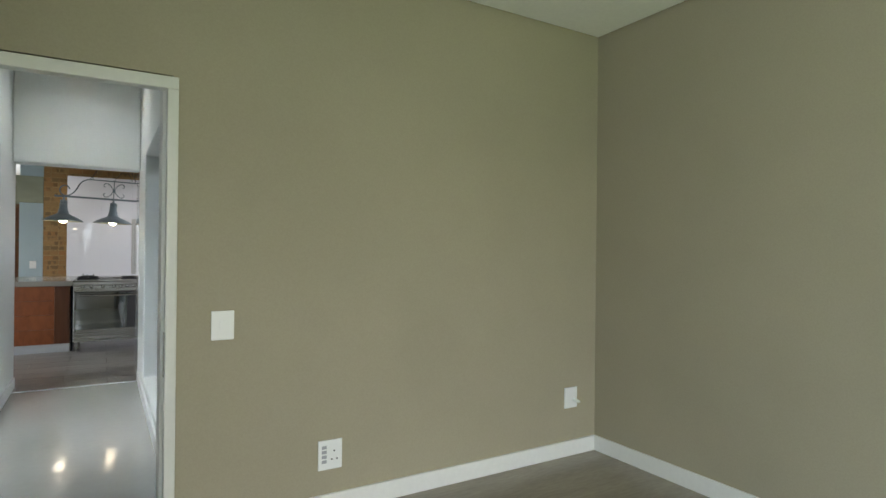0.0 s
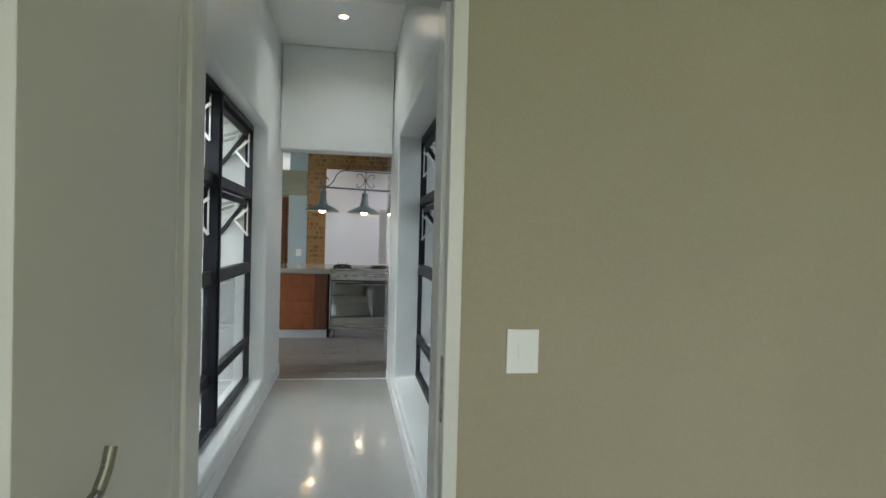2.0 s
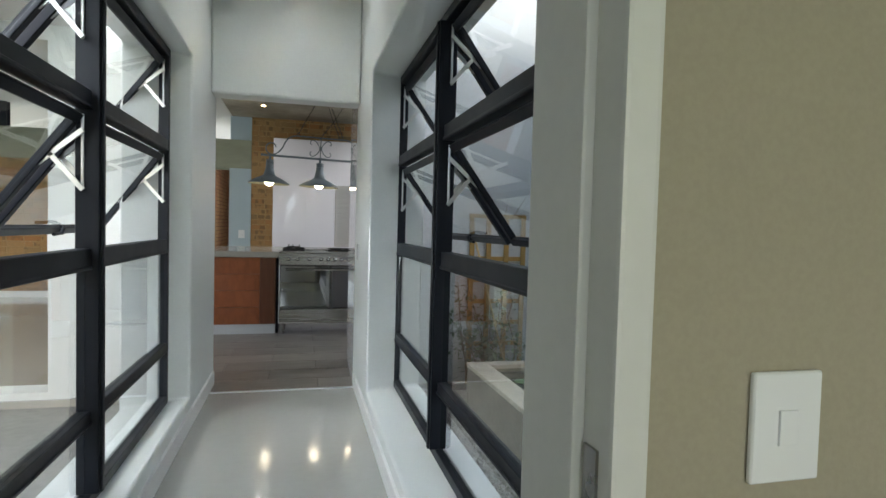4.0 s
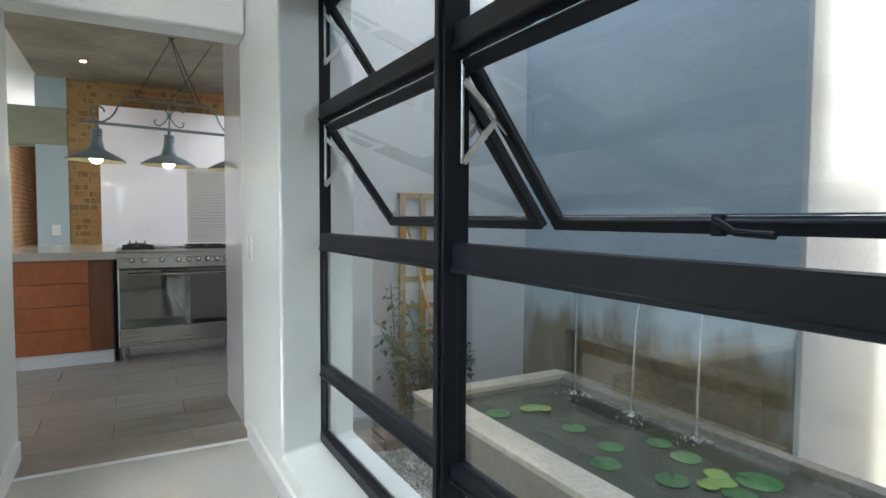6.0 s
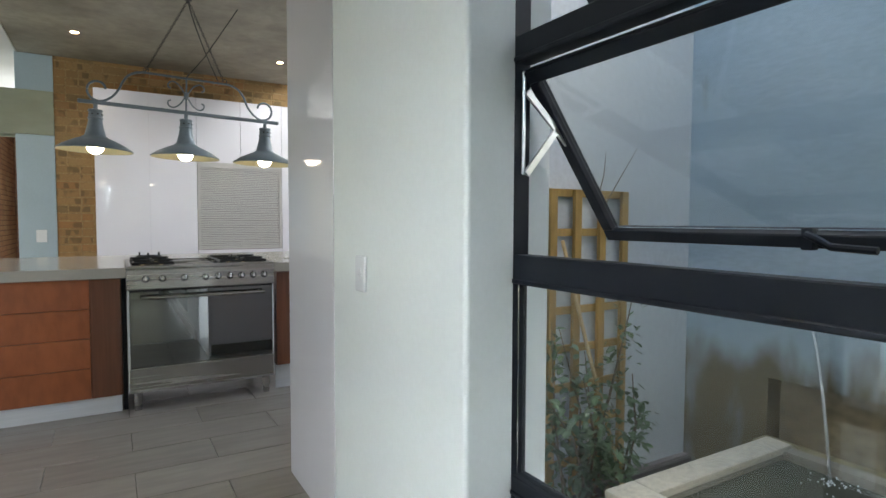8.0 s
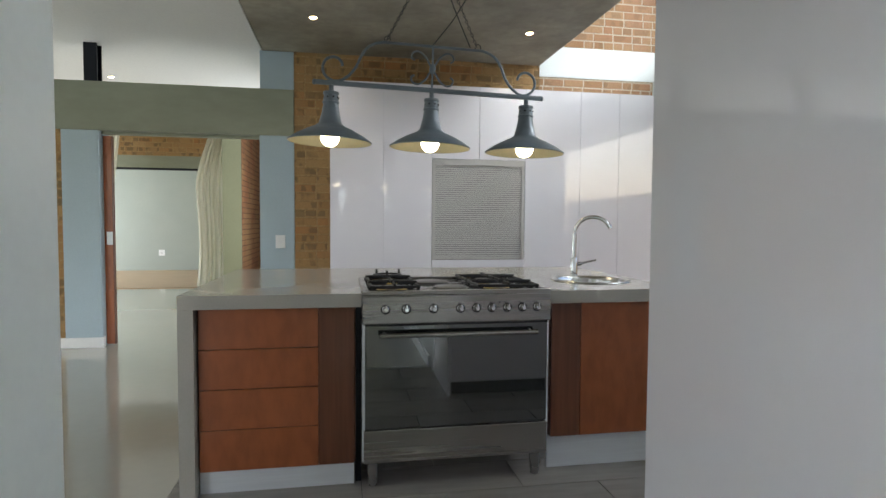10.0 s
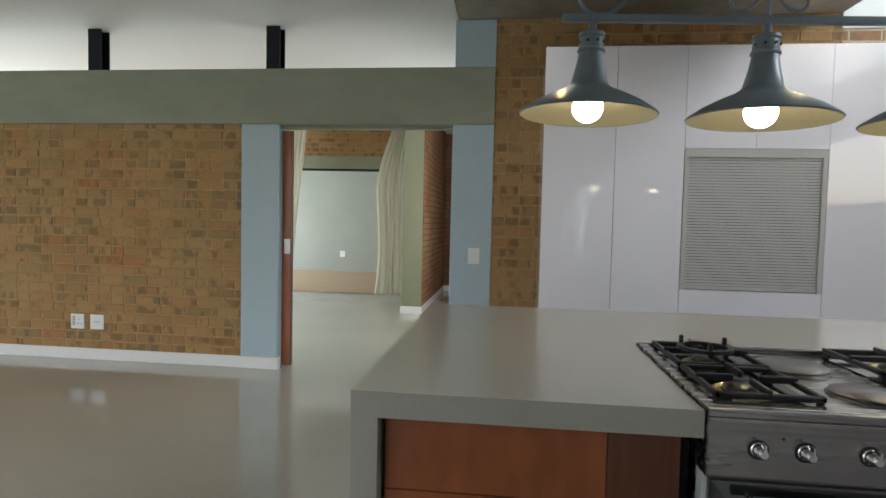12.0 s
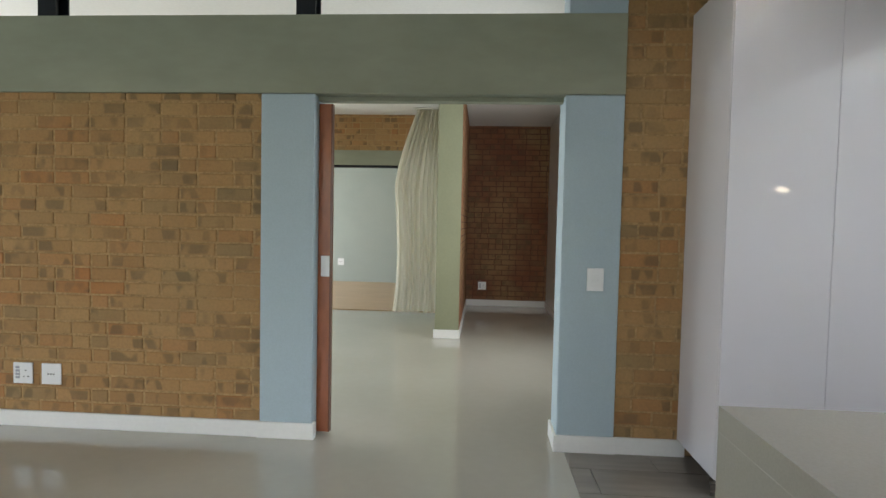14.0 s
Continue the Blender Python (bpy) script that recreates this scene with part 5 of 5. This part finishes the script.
for y, yy in ((5.80, 5.62), (5.34, 5.22), (4.97, 4.855)):
    s = thing("water_spout", "short metal spout pouring a thin stream of water", "water spout", group="spouts over the pond")
    smooth(part("pipe", tube(bmesh.new(), [(2.64, y, 0.785), (2.56, y, 0.785), (2.535, y, 0.778)], 0.012, 12), CHAIN, s))
    n = 16
    pts = [(2.535 - 0.19 * (k / n) ** 0.6, y + (yy - y) * (k / n) ** 0.7, 0.776 - 0.55 * (k / n) ** 1.25) for k in range(n + 1)]
    smooth(part("stream", tube(bmesh.new(), pts, 0.0045, 8, 0.006), STREAM, s, "clear falling water")).visible_shadow = False
    bm = bmesh.new()
    rng = random.Random(int(y * 100))
    for _ in range(46):
        a, d = rng.uniform(0, 6.3), abs(rng.gauss(0, 0.06))
        rr = rng.uniform(0.0015, 0.004)
        bmesh.ops.create_icosphere(bm, subdivisions=1, radius=rr, matrix=Matrix.Translation((2.345 + d * math.cos(a), yy + d * math.sin(a), 0.228 + rng.uniform(0, 0.02) * (d < 0.05))))
    part("splash", bm, SPLASH, s, "white water splash")


def trellis():
    t = thing("trellis", "yellow pine lattice trellis leaning on the court wall", "trellis")
    for x in (1.665, 1.805, 1.955, 2.10):
        part("upright", boxes(((x - 0.019, 6.405, -0.05), (x + 0.019, 6.425, 1.35)), bevel=0.002), TRELLIS, t)
    for k in range(8):
        z = 1.335 - 0.172 * k
        part("crosspiece", boxes(((1.645, 6.426, z - 0.017), (2.12, 6.442, z + 0.017)), bevel=0.002), TRELLIS, t)


trellis()
st = part("cane", tube(bmesh.new(), [(1.68, 6.37, 1.13), (1.80, 6.33, 0.66), (1.97, 6.24, -0.05)], 0.009, 8), material("pale_cane", (0.55, 0.42, 0.22), 0.6, grain=0.1))
tagged(st, "pale bamboo cane leaning on the trellis", "cane")


def leaf_mesh(bm, at, direction, size, rng):
    d = direction.normalized()
    side = d.cross(Vector((rng.uniform(-0.4, 0.4), rng.uniform(-0.4, 0.4), 1))).normalized()
    up = side.cross(d)
    p = [at, at + d * size * 0.35 + side * size * 0.27 + up * size * 0.03, at + d * size * 0.75 + side * size * 0.2, at + d * size - up * size * 0.1, at + d * size * 0.75 - side * size * 0.2, at + d * size * 0.35 - side * size * 0.27 + up * size * 0.03]
    m = at + d * size * 0.5 - up * size * 0.05
    vs = [bm.verts.new(v) for v in p]
    c = bm.verts.new(m)
    for i in range(6):
        bm.faces.new((c, vs[i], vs[(i + 1) % 6]))


def shrub():
    s = thing("shrub", "leafy dark green shrub growing up the trellis", "shrub")
    rng = random.Random(11)
    wood, leaves = bmesh.new(), bmesh.new()
    for k in range(15):
        base = Vector((rng.uniform(1.62, 2.0), rng.uniform(6.24, 6.33), -0.05))
        top = Vector((base.x + rng.uniform(-0.26, 0.18), rng.uniform(6.12, 6.38), rng.uniform(0.3, 0.85)))
        if k == 0:
            top = Vector((1.40, 6.2, 0.62))
        if k == 1:
            top = Vector((2.06, 6.3, 0.95))
        mid = base.lerp(top, 0.5) + Vector((rng.uniform(-0.06, 0.06), rng.uniform(-0.06, 0.03), 0.05))
        pts = [base.lerp(mid, f * 2) if f < 0.5 else mid.lerp(top, f * 2 - 1) for f in [i / 8 for i in range(9)]]
        tube(wood, pts, 0.006, 6, 0.002)
        for i in range(58):
            f = rng.uniform(0.25, 1.0)
            p = pts[min(8, int(f * 8))] + Vector((rng.gauss(0, 0.035), rng.gauss(0, 0.03), rng.gauss(0, 0.035)))
            p.y = min(p.y, 6.395)
            leaf_mesh(leaves, p, Vector((rng.uniform(-1, 1), rng.uniform(-1, 0.4), rng.uniform(-0.6, 0.5))), rng.uniform(0.026, 0.058), rng)
    part("stems", wood, TWIG, s)
    part("foliage", leaves, LEAF, s)
    bm = bmesh.new()
    tube(bm, [(1.93, 6.42, 1.3), (1.95, 6.40, 1.42), (1.94, 6.38, 1.52)], 0.003, 5, 0.001)
    tube(bm, [(1.99, 6.42, 1.3), (2.06, 6.40, 1.42), (2.14, 6.38, 1.55)], 0.003, 5, 0.001)
    part("bare_twigs", bm, TWIG, s)


shrub()
rng = random.Random(5)
verts, faces = [], []
for _ in range(2600):
    c = Vector((rng.uniform(1.06, 1.51), rng.uniform(4.4, 6.0), -0.055 + rng.uniform(0, 0.012)))
    r, q, i = rng.uniform(0.008, 0.017), Euler((rng.random() * 6, rng.random() * 6, 0)).to_quaternion(), len(verts)
    for v in ((1, 0, 0), (-1, 0, 0), (0, 0.75, 0), (0, -0.75, 0), (0, 0, 0.6), (0, 0, -0.6)):
        verts.append(c + q @ (Vector(v) * r))
    faces += [(i + a, i + b, i + k) for a in (0, 1) for b in (2, 3) for k in (4, 5)]
pebbles = bpy.data.meshes.new("gravel")
pebbles.from_pydata(verts, [], faces)
pebbles.materials.append(PEBBLE)
pebbles.polygons.foreach_set("use_smooth", [True] * len(pebbles.polygons))
tagged(new("gravel", pebbles), "pale rounded pebbles along the trough", "gravel", kind="stuff")
for i in range(4):
    tagged(part("edging_brick", boxes(((1.05 + 0.115 * i, 6.03, -0.06), (1.155 + 0.115 * i, 6.25, 0.0)), bevel=0.006), REDEDGE), "red-brown edging brick in the gravel", "brick", "edging bricks")

# ---- bricks, stones and floor tiles ----
def brick_material(name, stops, by_island=False, dark=0.62):
    """Fired clay: a tone for each brick, dark kiln marks across its middle, and broad weathering over the wall."""
    m = material(name, (0.3, 0.2, 0.1), 0.85, bump=0.35, bump_scale=90)
    nt = m.node_tree
    n, l = nt.nodes, nt.links
    b = n["Principled BSDF"]
    geo = n.new("ShaderNodeNewGeometry")
    own = geo.outputs["Random Per Island"] if by_island else n.new("ShaderNodeObjectInfo").outputs["Random"]
    r = n.new("ShaderNodeValToRGB")
    while len(r.color_ramp.elements) < len(stops):
        r.color_ramp.elements.new(0.5)
    for e, (p, c) in zip(r.color_ramp.elements, stops):
        e.position, e.color = p, (*c, 1)
    l.new(own, r.inputs[0])
    out = r.outputs[0]

    def number(op, a, bb):
        x = n.new("ShaderNodeMath")
        x.operation = op
        for k, v in enumerate((a, bb)):
            if isinstance(v, float):
                x.inputs[k].default_value = v
            else:
                l.new(v, x.inputs[k])
        return x.outputs[0]

    def span(src, lo, hi, top):
        mr = n.new("ShaderNodeMapRange")
        for k, v in (("From Min", lo), ("From Max", hi), ("To Min", 0.0), ("To Max", top)):
            mr.inputs[k].default_value = v
        l.new(src, mr.inputs["Value"])
        return mr.outputs[0]

    def over(fac, colour):
        x = n.new("ShaderNodeMix")
        x.data_type = "RGBA"
        l.new(fac, x.inputs["Factor"])
        l.new(out, x.inputs["A"])
        x.inputs["B"].default_value = (*colour, 1)
        return x.outputs["Result"]

    def cloud(vector, scale, detail, shift=None):
        t = n.new("ShaderNodeTexNoise")
        t.noise_dimensions = "4D"
        t.inputs["Scale"].default_value, t.inputs["Detail"].default_value = scale, detail
        l.new(vector, t.inputs["Vector"])
        if shift is not None:
            l.new(number("MULTIPLY", shift, 90.0), t.inputs["W"])
        return t.outputs["Fac"]

    # broad weathering and speckle
    for scale, lo, hi, colour, amount in ((1.6, 0.40, 0.66, (0.40, 0.275, 0.125), 0.55), (60.0, 0.4, 0.8, (0.2, 0.13, 0.06), 0.4)):
        out = over(span(cloud(geo.outputs["Position"], scale, 4), lo, hi, amount), colour)
    # kiln marks: upright blocks, clear of the brick's edges
    tc = n.new("ShaderNodeTexCoord")
    mp = n.new("ShaderNodeMapping")
    mp.inputs["Scale"].default_value = (0.65, 0.3, 0.3)
    l.new(geo.outputs["Position"] if by_island else tc.outputs["Object"], mp.inputs["Vector"])
    blocks = span(cloud(mp.outputs[0], 13.0, 1, own), 0.53, 0.59, 1.0)
    spots = span(cloud(geo.outputs["Position"], 2.2, 3), 0.32, 0.52, dark)
    marks = number("MULTIPLY", blocks, spots)
    if not by_island:
        sep = n.new("ShaderNodeSeparateXYZ")
        l.new(tc.outputs["Object"], sep.inputs[0])
        off = number("ABSOLUTE", number("SUBTRACT", sep.outputs["Z"], (COURSE - JOINT) / 2), 0.0)
        marks = number("MULTIPLY", marks, span(off, 0.036, 0.024, 1.0))
    out = over(marks, (0.12, 0.085, 0.045))
    for k in list(b.inputs["Base Color"].links):
        l.remove(k)
    l.new(out, b.inputs["Base Color"])
    return m


COURSE, LONG, JOINT = 0.086, 0.232, 0.013
BROWN = [(0.0, (0.34, 0.185, 0.072)), (0.35, (0.39, 0.215, 0.082)), (0.6, (0.42, 0.245, 0.10)), (0.78, (0.40, 0.17, 0.055)), (0.94, (0.31, 0.19, 0.08)), (1.0, (0.24, 0.16, 0.075))]
BRICK = brick_material("brown_face_brick", BROWN)
# lit copies of the kitchen brick and mortar, sunlight put into their colour
BRICKSUN = brick_material("sunlit_face_brick", [(0.0, (0.42, 0.22, 0.13)), (0.5, (0.48, 0.27, 0.16)), (1.0, (0.40, 0.19, 0.10))], False, 0.3)
SUNMORTAR = material("sunlit_mortar", (0.56, 0.47, 0.36), 0.9, grain=0.1, grain_scale=60, bump=0.4, bump_scale=120)
BRICKFAR = brick_material("brown_brick_far", BROWN, True)
BRICKRED = brick_material("red_brown_brick", [(0.0, (0.30, 0.12, 0.055)), (0.6, (0.34, 0.15, 0.07)), (1.0, (0.26, 0.10, 0.05))], True, 0.3)
BRICKDARK = brick_material("dark_red_brick", [(0.0, (0.21, 0.075, 0.04)), (0.6, (0.25, 0.095, 0.05)), (1.0, (0.17, 0.075, 0.045))], False, 0.5)
BRICKPALE = brick_material("pale_orange_brick", [(0.0, (0.60, 0.45, 0.34)), (0.6, (0.64, 0.50, 0.40)), (1.0, (0.55, 0.39, 0.29))], True, 0.35)
STONE = material("pale_ledge_stone", (0.78, 0.78, 0.74), 0.85, grain=0.12, grain_scale=25, stain=0.4, stain_scale=6, alt=(0.62, 0.61, 0.57), bump=0.5, bump_scale=25, spread=0.12)

brick_meshes = {}


def brick_mesh(w, mat, h=COURSE - JOINT):
    """A slightly uneven brick face block, shared by all of that width and shape."""
    key = (round(w, 3), mat.name, round(h, 3))
    if key not in brick_meshes:
        bm = bmesh.new()
        box(bm, (0, 0, 0), (w, 0.03, h))
        front = [e for e in bm.edges if all(v.co.y < 0.001 for v in e.verts)]
        bmesh.ops.bevel(bm, geom=front, offset=0.003, segments=1, affect="EDGES")
        brick_meshes[key] = mesh_of("brick", bm, mat)
    return brick_meshes[key]


def lay_bricks(parent, y, x0, x1, z0, z1, mat, seed, keep=None):
    rng = random.Random(seed)
    row = int(round(z0 / COURSE))
    while row * COURSE < z1 - 0.02:
        za = max(row * COURSE, z0)
        zb = min((row + 1) * COURSE - JOINT, z1)
        x = math.floor(x0 / LONG) * LONG - (LONG / 2 if row % 2 else 0) + rng.uniform(-0.01, 0.01)
        while x < x1 - 0.015:
            header = rng.random() < 0.3
            w = LONG / 2 if header else LONG
            a, b = max(x, x0), min(x + w - JOINT, x1)
            if b - a > 0.02 and zb - za > 0.02:
                ob = new("brick", brick_mesh(b - a, mat, zb - za))
                ob.parent = parent
                ob.matrix_basis = pose(a, y + 0.002 - rng.uniform(0.0, 0.003), za + rng.uniform(-0.0015, 0.0015), 0, rng.uniform(-0.4, 0.4), 0)
            x += w
        row += 1


def joined_bricks(name, label, axis, at, a0, a1, z0, z1, mat, sign=-1):
    verts, faces = [], []
    row = int(round(z0 / COURSE))
    while row * COURSE < z1 - 0.02:
        za, zb = max(z0, row * COURSE), min(z1, (row + 1) * COURSE - JOINT)
        x = a0 - (LONG / 2 if row % 2 else 0)
        while x < a1:
            a, b = max(x, a0), min(x + LONG - JOINT, a1)
            if b - a > 0.02:
                i = len(verts)
                for d in (at, at - sign * 0.02):
                    for u, z in ((a, za), (b, za), (b, zb), (a, zb)):
                        verts.append((u, d, z) if axis == "y" else (d, u, z))
                faces += [(i, i + 1, i + 2, i + 3), (i, i + 1, i + 5, i + 4), (i + 1, i + 2, i + 6, i + 5), (i + 2, i + 3, i + 7, i + 6), (i + 3, i, i + 4, i + 7)]
            x += LONG
        row += 1
    me = bpy.data.meshes.new(name)
    me.from_pydata(verts, [], faces)
    me.materials.append(mat)
    return tagged(new(name, me), label, "brickwork", kind="stuff")


west = bpy.data.objects["wall_brick_west"]
kitchen = bpy.data.objects["wall_brick_kitchen"]
lay_bricks(west, BRICK_Y, -5.0, -2.62, 0.0, 2.11, BRICK, 1)
lay_bricks(kitchen, BRICK_Y, -0.46, -0.09, 0.0, 2.96, BRICK, 2)
lay_bricks(kitchen, BRICK_Y, -0.09, 2.15, 2.494, 2.96, BRICK, 3)
# past the slab edge the wall takes the sunlit-coloured brick
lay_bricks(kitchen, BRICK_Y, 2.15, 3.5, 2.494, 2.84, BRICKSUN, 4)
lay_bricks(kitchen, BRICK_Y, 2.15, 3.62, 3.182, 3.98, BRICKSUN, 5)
setting("pointing_high", boxes(((2.16, BRICK_Y + 0.0035, 3.18), (3.61, BRICK_Y + 0.02, 4.6)), ((2.16, BRICK_Y + 0.0035, 2.50), (3.49, BRICK_Y + 0.02, 2.84))), SUNMORTAR, "mortar joints of the high brickwork in a sunlit colour", "wall")
joined_bricks("brickwork_high", "brown brick courses high above the kitchen", "y", BRICK_Y, 2.15, 3.62, 3.956, 4.6, BRICKFAR)
joined_bricks("brickwork_west_end", "brown brick courses of the living room wall", "y", BRICK_Y, -7.5, -5.0, 0.0, 2.11, BRICKFAR)
lay_bricks(bpy.data.objects["wall_far_brick_gable"], 17.045, -4.9, -1.80, 2.42, 3.0, BRICK, 6)
lay_bricks(bpy.data.objects["wall_dark_brick"], 17.945, -1.52, -0.2, 0.0, 3.0, BRICKDARK, 7)
joined_bricks("brickwork_partition", "brown brick side of the sage partition", "x", -1.515, 15.2, 17.9, 0.0, 3.0, BRICKRED, 1)


setting("pointing_partition", boxes(((-1.521, 15.19, 0.0), (-1.5165, 17.94, 2.95))), REDMORTAR, "red-brown mortar joints of the partition brickwork", "wall")


# floor tiles of the kitchen, long side across
tile_meshes = {}


def lay_tiles():
    floor = bpy.data.objects["floor_kitchen_base"]
    L, Dp, J = 0.75, 0.295, 0.004
    y, row = 8.19 - 7 * Dp, -7
    while y < BRICK_Y:
        ya, yb = max(y, 6.418), min(y + Dp - J, BRICK_Y)
        x = -0.26 - 3 * L + (0.375 if row % 2 else 0)
        while x < 3.95:
            a, b = max(x, -0.748), min(x + L - J, 3.8)
            if b - a > 0.02 and yb - ya > 0.02:
                key = (round(b - a, 3), round(yb - ya, 3))
                if key not in tile_meshes:
                    bm = bmesh.new()
                    box(bm, (0, 0, -0.012), (b - a, yb - ya, 0.0))
                    bmesh.ops.bevel(bm, geom=[e for e in bm.edges if all(v.co.z > -0.001 for v in e.verts)], offset=0.0015, segments=1, affect="EDGES")
                    tile_meshes[key] = mesh_of("tile", bm, TILE)
                ob = new("tile", tile_meshes[key])
                ob.parent = floor
                ob.matrix_basis = pose(a, ya, 0.0)
            x += L
        y += Dp
        row += 1


lay_tiles()


# stone and brick garden wall outside the glazed doors
stone_wall = wall("wall_stone_garden", "x", 5.25, 0.3, 12.1, 13.6, -0.12, 4.6, GROUT, label="pale dry ledge stone garden wall")
unit = mesh_of("stone", box(bmesh.new(), (-0.5, -0.5, -0.5), (0.5, 0.5, 0.5), 0.06, 1), STONE)
rng = random.Random(21)
z = -0.1
while z < 4.5:
    h = rng.choice((0.06, 0.08, 0.10, 0.13))
    y = 12.15 + rng.uniform(-0.05, 0.05)
    while y < 13.5:
        w = rng.uniform(0.14, 0.42)
        ob = new("stone", unit)
        ob.parent = stone_wall
        ob.matrix_basis = Matrix.Translation((5.25, y + w / 2, z + h / 2)) @ Euler((rng.uniform(-0.03, 0.03), 0, 0)).to_matrix().to_4x4() @ Matrix.Diagonal((rng.uniform(0.05, 0.09), w - 0.012, h - 0.012, 1))
        y += w
    z += h
wall("wall_brick_garden", "x", 5.26, 0.2, 4.2, 12.1, -0.12, 1.75, MORTAR, label="low pale brick garden wall")
joined_bricks("brickwork_garden", "pale orange brick courses of the garden wall", "x", 5.24, 4.2, 12.1, -0.1, 1.75, BRICKPALE, -1)
